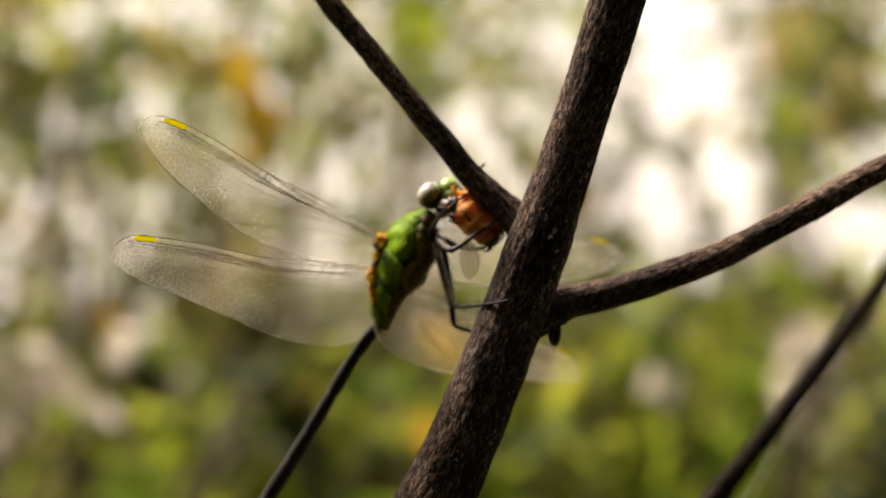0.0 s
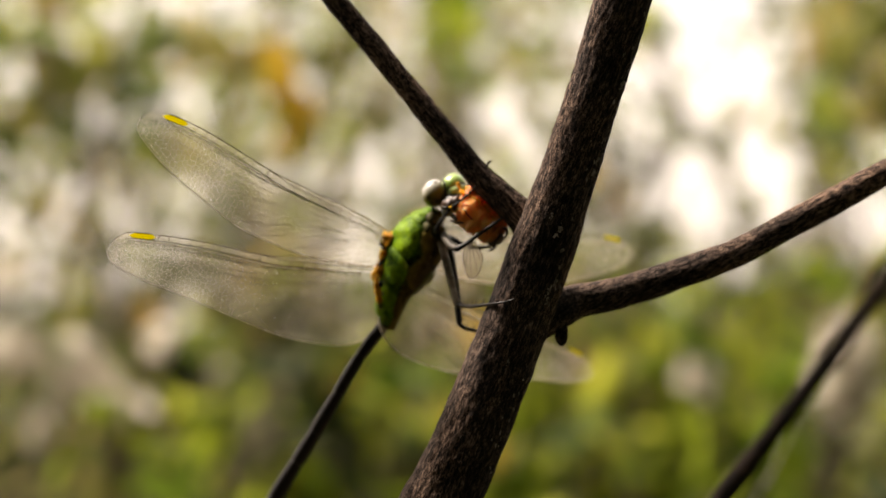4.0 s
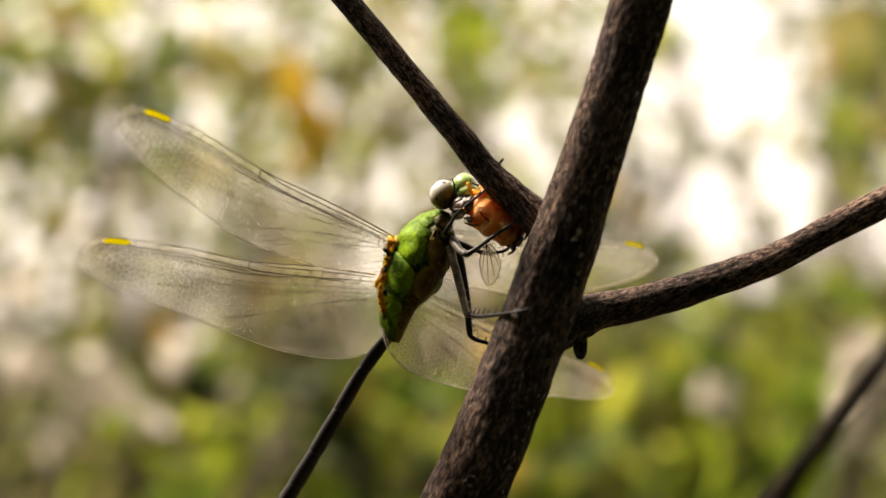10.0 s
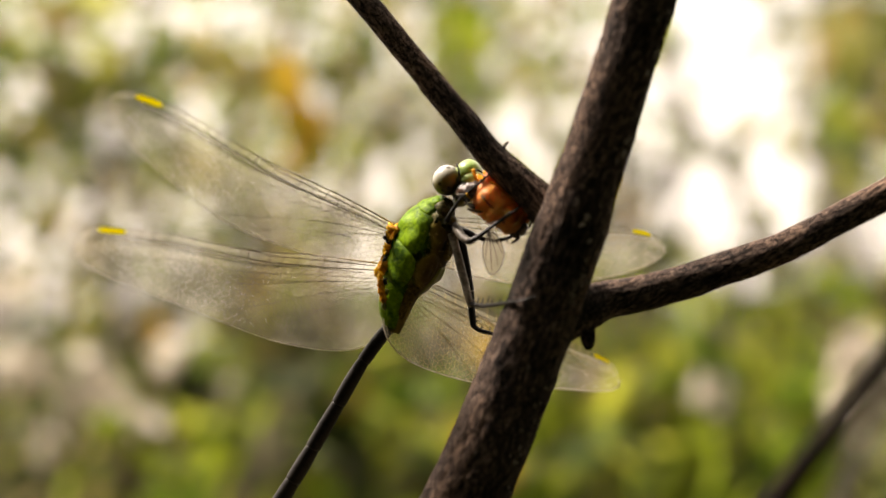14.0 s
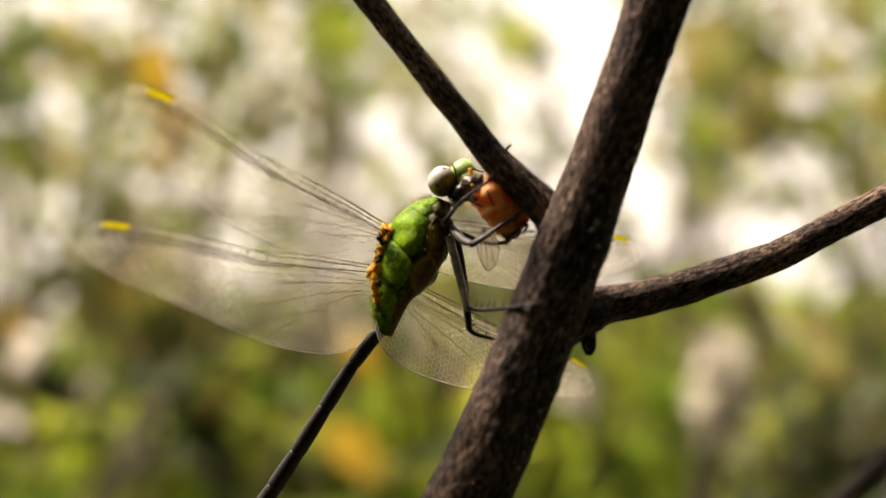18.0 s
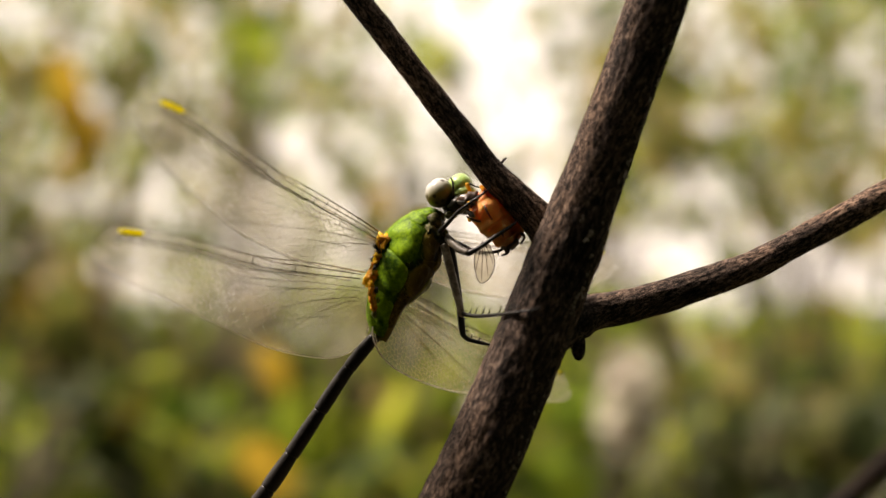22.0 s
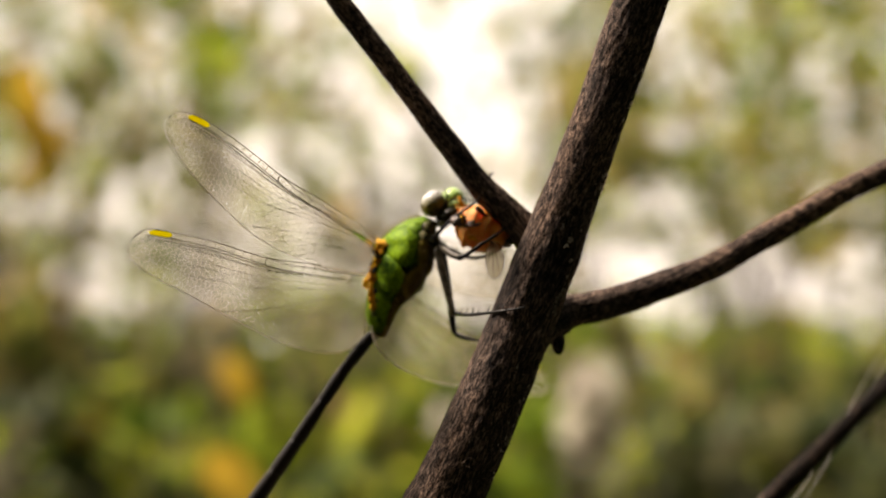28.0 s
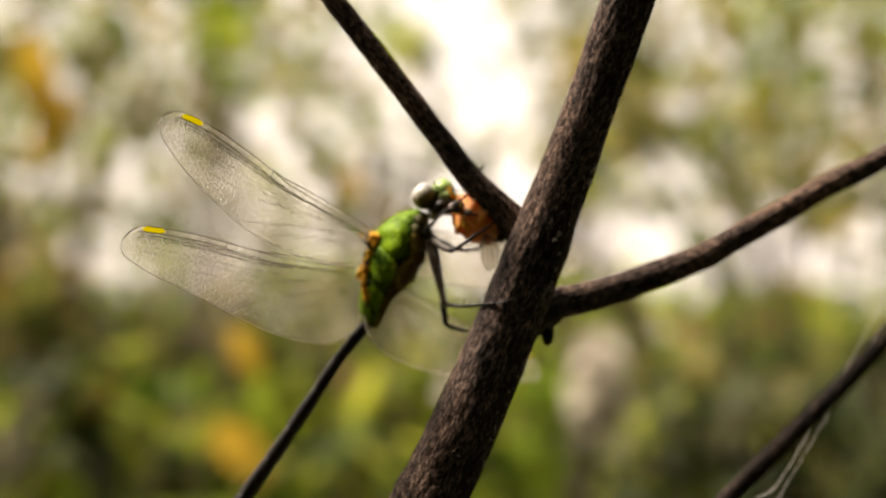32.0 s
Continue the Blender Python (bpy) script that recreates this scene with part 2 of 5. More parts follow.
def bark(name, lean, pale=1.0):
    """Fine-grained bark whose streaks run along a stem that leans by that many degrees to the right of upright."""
    m = bpy.data.materials.new(name)
    nodes, links, bsdf = nodes_of(m)
    tc, mp = nodes.new("ShaderNodeTexCoord"), nodes.new("ShaderNodeMapping")
    mp.vector_type = "TEXTURE"
    mp.inputs["Rotation"].default_value = (0, radians(lean), 0)
    mp.inputs["Scale"].default_value = (1, 1, 3.6)
    links.new(tc.outputs["Object"], mp.inputs[0])

    def layer(scale, detail, rough, source):
        n = nodes.new("ShaderNodeTexNoise")
        n.inputs["Scale"].default_value, n.inputs["Detail"].default_value, n.inputs["Roughness"].default_value = scale, detail, rough
        links.new(source, n.inputs["Vector"])
        return n.outputs[0]

    grain, fine, patch = layer(4600, 6, 0.75, mp.outputs[0]), layer(12000, 3, 0.6, tc.outputs["Object"]), layer(300, 4, 0.6, mp.outputs[0])
    add = nodes.new("ShaderNodeMath")
    add.operation = "MULTIPLY_ADD"
    add.inputs[1].default_value = 0.35
    links.new(fine, add.inputs[0])
    half = nodes.new("ShaderNodeMath")
    half.operation = "MULTIPLY"
    half.inputs[1].default_value = 0.65
    links.new(grain, half.inputs[0])
    links.new(half.outputs[0], add.inputs[2])
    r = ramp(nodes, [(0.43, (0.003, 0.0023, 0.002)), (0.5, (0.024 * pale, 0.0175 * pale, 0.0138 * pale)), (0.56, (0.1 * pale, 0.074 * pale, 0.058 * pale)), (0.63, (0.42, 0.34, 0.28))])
    links.new(add.outputs[0], r.inputs[0])
    pr = ramp(nodes, [(0.36, (0.16, 0.155, 0.155)), (0.49, (0.6, 0.56, 0.54)), (0.62, (1.0, 0.88, 0.78))])
    links.new(patch, pr.inputs[0])
    mx = nodes.new("ShaderNodeMix")
    mx.data_type, mx.blend_type = "RGBA", "MULTIPLY"
    mx.inputs[0].default_value = 1.0
    links.new(r.outputs[0], mx.inputs[6])
    links.new(pr.outputs[0], mx.inputs[7])
    links.new(mx.outputs[2], bsdf.inputs["Base Color"])
    bsdf.inputs["Roughness"].default_value, bsdf.inputs["Specular IOR Level"].default_value = 0.8, 0.12
    b = nodes.new("ShaderNodeBump")
    b.inputs["Strength"].default_value, b.inputs["Distance"].default_value = 0.8, 0.0001
    links.new(add.outputs[0], b.inputs["Height"])
    links.new(b.outputs[0], bsdf.inputs["Normal"])
    return m


# one bark at several lightnesses; the right copy is raised for light on its top
BARK, BARK_LEFT, BARK_RIGHT, BARK_LOW = bark("dark_bark", 22, 1.95), bark("dark_bark_left", -38, 2.8), bark("dark_bark_right_lit", 66, 2.9), bark("dark_bark_low_shaded", 40, 0.3)
BARK_PALE = surface("pale_lichen", (0.1, 0.082, 0.065), (0.5, 0.43, 0.35), 2200, 0.9, 0.6)
GREEN = surface("green_cuticle", (0.024, 0.07, 0.0), (0.19, 0.33, 0.001), 620, 0.55, 0.5, 3600, spec=0.08, sss=0.25, lo=0.38, hi=0.6, dist=0.0001)
THORAX_BROWN = surface("brown_cuticle", (0.015, 0.009, 0.004), (0.18, 0.12, 0.015), 550, 0.55, 0.5, 4000, spec=0.06, lo=0.42, hi=0.66)
ORANGE_BASE = surface("orange_joint", (0.3, 0.1, 0.004), (0.85, 0.4, 0.012), 1100, 0.5, 0.4, 4000, spec=0.15, sss=0.2)
DARK_CUTICLE = surface("dark_cuticle", (0.002, 0.002, 0.002), (0.018, 0.015, 0.012), 500, 0.42, 0.3, 4000, spec=0.28)
GREY_CUTICLE = surface("grey_cuticle", (0.008, 0.007, 0.005), (0.1, 0.085, 0.06), 700, 0.5, 0.4, 4000, spec=0.25)


def graded(name, stops, way, start, end, spots=None, rough=0.4, coat=0.0, wobble=0.25, relief=0.3, spec=0.3, sss=0.0):
    """A pattern that changes across a body along one direction, with mottling and, where given, dark spots."""
    m = bpy.data.materials.new(name)
    nodes, links, bsdf = nodes_of(m)
    tc, dot, n = nodes.new("ShaderNodeTexCoord"), nodes.new("ShaderNodeVectorMath"), nodes.new("ShaderNodeTexNoise")
    dot.operation = "DOT_PRODUCT"
    dot.inputs[1].default_value = way
    links.new(tc.outputs["Object"], dot.inputs[0])
    links.new(tc.outputs["Object"], n.inputs["Vector"])
    n.inputs["Scale"].default_value, n.inputs["Detail"].default_value = 700, 5
    mr = nodes.new("ShaderNodeMapRange")
    mr.inputs["From Min"].default_value, mr.inputs["From Max"].default_value = start, end
    links.new(dot.outputs["Value"], mr.inputs["Value"])
    ad = nodes.new("ShaderNodeMath")
    ad.operation = "MULTIPLY_ADD"
    ad.inputs[1].default_value = wobble
    links.new(n.outputs[0], ad.inputs[0])
    links.new(mr.outputs[0], ad.inputs[2])
    sub = nodes.new("ShaderNodeMath")
    sub.operation = "SUBTRACT"
    sub.inputs[1].default_value = wobble / 2
    links.new(ad.outputs[0], sub.inputs[0])
    r = ramp(nodes, stops)
    links.new(sub.outputs[0], r.inputs[0])
    last = r.outputs[0]
    if spots:
        vo = nodes.new("ShaderNodeTexVoronoi")
        vo.inputs["Scale"].default_value = spots
        links.new(tc.outputs["Object"], vo.inputs["Vector"])
        sr = ramp(nodes, [(0.2, (0.15, 0.12, 0.08)), (0.32, (1, 1, 1))])
        links.new(vo.outputs["Distance"], sr.inputs[0])
        mx = nodes.new("ShaderNodeMix")
        mx.data_type, mx.blend_type = "RGBA", "MULTIPLY"
        mx.inputs[0].default_value = 0.85
        links.new(last, mx.inputs[6])
        links.new(sr.outputs[0], mx.inputs[7])
        last = mx.outputs[2]
    links.new(last, bsdf.inputs["Base Color"])
    bsdf.inputs["Roughness"].default_value, bsdf.inputs["Coat Weight"].default_value = rough, coat
    bsdf.inputs["Coat Roughness"].default_value, bsdf.inputs["Specular IOR Level"].default_value = 0.12, spec
    if sss:
        bsdf.inputs["Subsurface Weight"].default_value, bsdf.inputs["Subsurface Scale"].default_value = sss, 0.0015
        bsdf.inputs["Subsurface Radius"].default_value = (1.0, 0.5, 0.2)
    n2, bp = nodes.new("ShaderNodeTexNoise"), nodes.new("ShaderNodeBump")
    n2.inputs["Scale"].default_value = 5000
    links.new(tc.outputs["Object"], n2.inputs["Vector"])
    bp.inputs["Strength"].default_value, bp.inputs["Distance"].default_value = relief, 0.00008
    links.new(n2.outputs[0], bp.inputs["Height"])
    links.new(bp.outputs[0], bsdf.inputs["Normal"])
    return m


# olive eye; the pale upper-left stops paint the sky's reflection
EYE_M = graded("compound_eye", [(0.0, (0.012, 0.009, 0.002)), (0.3, (0.1, 0.08, 0.01)), (0.5, (0.25, 0.2, 0.04)), (0.6, (0.3, 0.28, 0.16)), (0.85, (0.5, 0.5, 0.46))], (-0.5, 0.0, 0.85), -0.0001, 0.0023, 1500, 0.3, 0.12, 0.12, 0.05)
THORAX_M = graded("thorax_pattern", [(0.0, (0.04, 0.024, 0.01)), (0.25, (0.1, 0.062, 0.014)), (0.42, (0.2, 0.14, 0.018)), (0.5, (0.025, 0.05, 0.002)), (0.75, (0.1, 0.21, 0.003))], (-0.91, 0.0, 0.41), 0.4113, 0.4155, 620, 0.5, 0.0, 0.55, 0.5, 0.08)
PREY_M = graded("orange_shell", [(0.0, (0.2, 0.08, 0.03)), (0.2, (0.6, 0.22, 0.06)), (0.4, (0.85, 0.36, 0.09)), (0.78, (0.88, 0.38, 0.1)), (1.0, (0.3, 0.09, 0.03))], (1, 0, 0), -0.0034, 0.0028, None, 0.5, 0.0, 0.6, 0.8, 0.2, sss=0.6)
FACE = surface("face_green", (0.18, 0.34, 0.05), (0.46, 0.6, 0.2), 400, 0.35, 0.2, 4000, coat=0.2, sss=0.3)
PREY_DARK = surface("dark_shell", (0.012, 0.007, 0.004), (0.1, 0.05, 0.025), 700, 0.4, 0.3, 3000)
YELLOW = leaf_material("stigma_yellow", [(0.82, 0.74, 0.02), (0.9, 0.82, 0.04)], 0.65)
VEIN = surface("wing_vein", (0.02, 0.013, 0.005), (0.14, 0.09, 0.03), 500, 0.4, 0.0)
VEIN_GOLD = surface("pale_wing_vein", (0.3, 0.2, 0.06), (0.6, 0.46, 0.22), 500, 0.4, 0.0)
VEIN_FINE = surface("fine_wing_vein", (0.05, 0.036, 0.015), (0.2, 0.15, 0.07), 500, 0.4, 0.0)
VEIN_PALE = leaf_material("whitish_vein_and_highlight", [(0.55, 0.5, 0.4), (0.75, 0.7, 0.6), (0.85, 0.8, 0.7)], 0.5, 0.3)
COLLAR = surface("olive_collar", (0.006, 0.006, 0.002), (0.2, 0.19, 0.07), 900, 0.5, 0.5, 4000, spec=0.1, lo=0.42, hi=0.66)
HAIR = surface("pale_hair", (0.2, 0.17, 0.08), (0.4, 0.34, 0.18), 500, 0.6, 0.0)
HAIR_GOLD = surface("golden_hair", (0.2, 0.13, 0.02), (0.5, 0.38, 0.08), 500, 0.6, 0.0)
FEMUR = surface("greyish_femur", (0.07, 0.058, 0.042), (0.5, 0.43, 0.33), 900, 0.45, 0.3, 4000, spec=0.3)
HEAD_DARK = surface("black_head", (0.002, 0.002, 0.0015), (0.02, 0.017, 0.006), 600, 0.4, 0.3, 4000, spec=0.2)
YELLOW_GREEN = surface("yellow_green_cuticle", (0.04, 0.05, 0.004), (0.26, 0.25, 0.02), 600, 0.4, 0.3, 4000)
MEMBRANE = membrane_material()
MEMBRANE_PALE = membrane_material("pale_wing_membrane", 0.12)
MILKY = membrane_material("milky_membrane", 0.3, (0.86, 0.8, 0.7, 1))
SILK = surface("spider_silk", (0.6, 0.57, 0.5), (0.9, 0.87, 0.8), 500, 0.4, 0.0)
LEAF_VIVID = leaf_material("vivid_leaf", [(0.0564, 0.107, 0.0146), (0.169, 0.254, 0.0232), (0.324, 0.4, 0.029), (0.493, 0.508, 0.0635)], 0.55)
LEAF_OLIVE = leaf_material("olive_leaf", [(0.0409, 0.0584, 0.0175), (0.136, 0.168, 0.0347), (0.273, 0.259, 0.049), (0.436, 0.324, 0.121)], 0.5)
LEAF_GREY = leaf_material("grey_green_leaf", [(0.0658, 0.108, 0.0232), (0.158, 0.228, 0.049), (0.303, 0.343, 0.0922), (0.5, 0.419, 0.293)], 0.55)
LEAF_PALE = leaf_material("pale_leaf", [(0.0658, 0.114, 0.0175), (0.184, 0.267, 0.0347), (0.342, 0.381, 0.0635), (0.526, 0.381, 0.178)], 0.55)
# near-white leaves that stand in for sky seen through gaps
LEAF_SKY_GAP = leaf_material("sky_gap_leaf", [(0.62, 0.56, 0.45), (0.8, 0.74, 0.64), (0.84, 0.79, 0.71), (0.5, 0.5, 0.32)], 0.65)
LEAF_YELLOW = leaf_material("yellow_leaf", [(0.4, 0.24, 0.02), (0.46, 0.3, 0.03), (0.42, 0.3, 0.04)])
LEAF_DARK = leaf_material("dark_leaf", [(0.012, 0.03, 0.006), (0.03, 0.06, 0.012)], 0.08, 0.7, 0.12)
LEAF_DEEP = leaf_material("deep_green_leaf", [(0.0423, 0.0635, 0.0232), (0.0846, 0.108, 0.0347), (0.155, 0.152, 0.049)], 0.35)
TWIG_FAR = surface("grey_twig", (0.045, 0.034, 0.024), (0.15, 0.115, 0.085), 60, 0.85, 0.3)
GROUND_M = surface("leaf_litter", (0.016, 0.017, 0.007), (0.07, 0.055, 0.025), 9, 0.95, 0.5, 60, spec=0.1, dist=0.02)


# ---- ground ----
def ground():
    n, size = 60, 60.0
    vs, fs = [], []
    for i in range(n + 1):
        for k in range(n + 1):
            x, y = (((q / n) * 2 - 1) * abs((q / n) * 2 - 1) * 1 for q in (i, k))
            x, y = x * size, y * size
            vs.append((x, y, -0.16 * max(0.0, y - 4.8) + 0.05 * noise.noise(Vector((x * 0.5, y * 0.5, 0))) + 0.02 * noise.noise(Vector((x * 2, y * 2, 3)))))
    for i in range(n):
        for k in range(n):
            a = i * (n + 1) + k
            fs.append((a, a + n + 1, a + n + 2, a + 1))
    g = part("ground", mesh_of("ground", vs, fs), GROUND_M)
    tagged(g, "bare woodland soil with brown leaf litter", "ground", kind="structure")


ground()


# ---- the perch ----
def bark_rough(seed, deep=0.05):
    def rough(c, along, a):
        q = Vector((c[0] * 3.0 + math.cos(a) * 0.8 + seed, c[1] * 3 + math.sin(a) * 0.8, c[2] * 2.2))
        f = Vector((along * 5 + seed, math.cos(a) * 4.5, math.sin(a) * 4.5))
        g = Vector((along * 16 + seed, math.cos(a) * 9, math.sin(a) * 9))
        h = Vector((along * 38 + seed, math.cos(a) * 16, math.sin(a) * 16))
        k = Vector((along * 4 + seed, math.cos(a) * 13, math.sin(a) * 13))          # fibres that run along the stem
        return 1 + deep * noise.noise(q) + 0.5 * deep * noise.noise(f) + 0.3 * deep * noise.noise(g) + 0.3 * deep * noise.noise(h) + 0.5 * deep * noise.noise(k) - 0.7 * deep * max(0.0, 0.22 - abs(noise.noise(Vector((along * 4 + seed, math.cos(a) * 7, math.sin(a) * 7))))) / 0.22
    return rough


MAIN = [(2.75, -1.006, 6, 0.24), (2.047, -0.956, 3.9, 0.23), (1.673, -0.697, 2.75, 0.226), (1.496, -0.596, 2.2, 0.225), (1.346, -0.521, 1.735, 0.227), (1.198, -0.458, 1.285, 0.23), (1.048, -0.405, 0.84, 0.237), (0.888, -0.36, 0.382, 0.262), (0.723, -0.325, -0.076, 0.275), (0.55, -0.3, -0.534, 0.281), (0.362, -0.285, -0.994, 0.288), (0.163, -0.279, -1.457, 0.3), (-0.013, -0.282, -1.838, 0.306), (-0.279, -0.298, -2.386, 0.315), (-1.229, -0.198, -5, 0.33), (-6, 4, -22, 0.55), (-10, 9, -60, 0.9), (-11, 10, -101, 1.3)]


def on_stem(z, across):
    """The place on the front of the main stem at a height, across from its middle as a share of its radius."""
    q = [np.interp(-z, [-r[2] for r in MAIN], [r[k] for r in MAIN]) for k in (0, 1, 3)]
    return np.array((q[0] + 0.93 * across * q[2], q[1] - q[2] * math.sqrt(max(0.0, 1 - across * across)), z - 0.36 * across * q[2]))


def perch():
    p = thing("forked_twig", "dark grey-brown dead twig forking in three, rough bark", "branch")
    part("main_stem", Shape().tube(MAIN, 84, 34, bark_rough(1.7)).mesh("main_stem"), BARK, p)
    left = [(0.78, -0.17, 0.22, 0.17), (0.64, -0.14, 0.42, 0.145), (0.43, -0.12, 0.63, 0.122), (0.22, -0.11, 0.835, 0.112), (0.02, -0.1, 1.105, 0.106), (-0.199, -0.1, 1.372, 0.102),
            (-0.409, -0.1, 1.641, 0.1), (-0.622, -0.1, 1.909, 0.098), (-0.84, -0.1, 2.177, 0.097), (-1.14, -0.1, 2.578, 0.096), (-2.2, 0.1, 4.2, 0.09), (-3.6, 0.4, 6.5, 0.07)]
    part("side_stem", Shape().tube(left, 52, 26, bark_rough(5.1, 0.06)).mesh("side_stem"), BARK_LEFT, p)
    right = [(0.72, -0.2, -0.44, 0.19), (0.94, -0.08, -0.36, 0.172), (1.105, 0.0, -0.3, 0.15), (1.447, 0.05, -0.24, 0.138), (1.938, 0.1, -0.092, 0.13), (2.429, 0.12, 0.075, 0.124),
             (2.93, 0.15, 0.325, 0.119), (3.448, 0.2, 0.59, 0.115), (3.813, 0.25, 0.78, 0.112), (4.541, 0.35, 1.12, 0.105), (6.5, 0.6, 2.3, 0.09), (9, 1, 4.5, 0.06)]
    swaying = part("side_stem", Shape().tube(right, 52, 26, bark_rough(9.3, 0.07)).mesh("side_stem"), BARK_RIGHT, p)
    stub = [(0.93, -0.12, -0.45, 0.075), (0.95, -0.16, -0.54, 0.062), (0.955, -0.17, -0.62, 0.05), (0.945, -0.17, -0.67, 0.022)]
    shoot = [(0.31, -0.1, 0.8, 0.02), (0.335, -0.11, 0.855, 0.012), (0.345, -0.11, 0.885, 0.011), (0.375, -0.12, 0.915, 0.008)]
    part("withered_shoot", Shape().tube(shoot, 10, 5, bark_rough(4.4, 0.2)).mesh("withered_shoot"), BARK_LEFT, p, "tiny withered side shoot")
    part("broken_stub", Shape().tube(stub, 16, 5, bark_rough(3.3, 0.2)).mesh("broken_stub"), BARK, p)
    return swaying


right_stem = perch()


def low_twig():
    p = thing("thin_twig", "thin dark bare twig slanting near the lens", "branch")
    rows = [(3.2, -5.4, 1.27, 0.058), (2.39, -3.684, -0.55, 0.058), (1.94, -2.8, -1.45, 0.064), (1.64, -2.205, -2.05, 0.072), (0.9, -1.0, -3.42, 0.1), (-0.4, 0.5, -6, 0.16), (-3, 3, -20, 0.3), (-5, 6, -101, 0.7)]
    # same bark darkened, so the twig's shade is in its colour
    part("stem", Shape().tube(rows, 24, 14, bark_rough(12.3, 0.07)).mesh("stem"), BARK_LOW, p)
    for c, r in (((1.83, -2.75, -1.6), 0.05), ((1.74, -2.42, -1.83), 0.045), ((2.21, -3.4, -0.84), 0.035)):
        part("bud", Shape().ball(c, ((r, 0, 0.3 * r), (0, r, 0), (0, 0.2 * r, r * 1.2)), 14, 9, bump=0.5, seed=c[0] * 7).mesh("bud"), BARK, p, "small dark bud")
    return p


slanting_twig = low_twig()


def spider_silk():
    for rows, label in (([(2.0, -2.5, -1.6, 0.0025), (2.187, -2.55, -1.418, 0.002), (2.593, -3.1, -0.267, 0.0018), (3.1, -3.8, 1.1, 0.0018)], "pale strand of spider silk stretched beside a twig"),
                        ([(2.1, -2.5, -1.7, 0.002), (2.27, -2.6, -1.34, 0.0014), (2.687, -3.0, -0.325, 0.0014), (3.25, -3.5, 1.0, 0.0014)], "thin pale strand of spider silk beside a twig")):
        t = thing("silk_strand", label, "spider silk", "silk strands")
        part("thread", Shape().tube(rows, 5, 6).mesh("thread"), SILK, t)


spider_silk()


def bark_flakes():
    """Pale scabs and raised specks on the stem, parts of the twig."""
    p = bpy.data.objects["forked_twig"]
    rng = np.random.default_rng(11)

    def scab(c, size, m, count=9, tall=1.0):
        s = Shape()
        for _ in range(count):
            o = rng.normal(size=3) * size * (0.5, 0.1, tall)
            o[0] += 0.37 * o[2]
            f = size * (0.2 + 0.35 * rng.random())
            s.ball(np.array(c) + o, (rng.normal(size=3) * 0.5 * f + (f, 0, 0), (0, f * 0.35, 0), rng.normal(size=3) * 0.3 * f + (0, 0, f * 1.3)), 8, 6, bump=0.5, seed=rng.random() * 9)
        part("bark_flake", s.mesh("bark_flake"), m, p, "pale scab of bark" if m is BARK_PALE else "")

    for z, across, size, m in ((0.335, 0.3, 0.026, BARK_PALE), (0.28, 0.25, 0.018, BARK_PALE), (0.42, -0.05, 0.014, BARK_PALE), (-0.13, 0.58, 0.03, BARK_PALE), (-0.2, 0.62, 0.022, BARK_PALE), (-0.06, 0.7, 0.018, BARK_PALE),
                               (0.87, 0.88, 0.022, BARK), (0.84, 0.78, 0.026, BARK_PALE), (0.93, 0.82, 0.02, BARK_PALE), (1.52, 0.82, 0.022, BARK_PALE), (-1.0, -0.5, 0.014, BARK_PALE), (-1.38, -0.2, 0.016, BARK_PALE), (-0.75, 0.2, 0.012, BARK_PALE)):
        scab(on_stem(z, across), size, m)
    for k in range(44):
        z = -1.7 + 4.2 * rng.random()
        c, f = on_stem(z, 0.55 + 0.38 * rng.random()), 0.004 + 0.007 * rng.random()
        part("bark_flake", Shape().ball(c, (rng.normal(size=3) * 0.3 * f + (f, 0, 0), (0, f * 0.7, 0), rng.normal(size=3) * 0.3 * f + (0.3 * f, 0, f * 2.2)), 8, 6, bump=0.5, seed=k).mesh("bark_flake"), BARK_PALE, p, "pale scab of bark")
    dots = Shape()
    for k in range(420):
        f = 0.002 + 0.004 * rng.random() ** 3
        dots.ball(on_stem(-2.3 + 5.2 * rng.random(), -0.97 + 1.94 * rng.random()), ((f, 0, 0), (0, f * 0.7, 0), rng.normal(size=3) * 0.3 * f + (0.2 * f, 0, f * 1.5)), 6, 4, bump=0.5, seed=k)
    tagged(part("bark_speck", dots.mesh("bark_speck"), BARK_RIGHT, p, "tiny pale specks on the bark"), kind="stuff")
    ring, c = Shape(), on_stem(-1.555, 0.02)
    for k in range(16):
        a = 2 * math.pi * k / 16
        ring.ball(c + ((0.043 + 0.006 * rng.normal()) * math.cos(a), 0.006 + 0.004 * rng.normal(), (0.036 + 0.006 * rng.normal()) * math.sin(a)), ((0.016, 0, 0), (0, 0.016, 0), (0, 0, 0.013)), 8, 5, bump=0.7, seed=k)
    part("knot", ring.mesh("knot"), BARK, p, "small raised bark knot")


bark_flakes()


# ---- the dragonfly ----
def unit(v):
    v = np.array(v, float)
    return v / np.linalg.norm(v)


LONG = unit((0.41, -0.05, 0.91))        # tail to head
SIDE = unit((-0.77, -0.55, 0.31))       # towards its left wings
BACK = unit((-0.485, 0.83, 0.264))      # towards its back


def leg_tube(rows, spines=(), spine_len=0.05, spine_dir=(0, 0, 1)):
    s = Shape().tube(rows, 12, 6)
    c = spline(rows, 10)
    for k, f in enumerate(spines):
        q = c[int(f * (len(c) - 1))]
        d = unit(np.array(spine_dir) + (0.25, 0, 0))
        e = q[:3] + d * (q[3] + spine_len * (0.8 + 0.3 * ((k * 7) % 3) / 2))
        s.tube([(*q[:3], 0.008), (*((q[:3] + e) / 2 + (0.004, 0, 0)), 0.0055), (*e, 0.0015)], 5, 2)
    return s


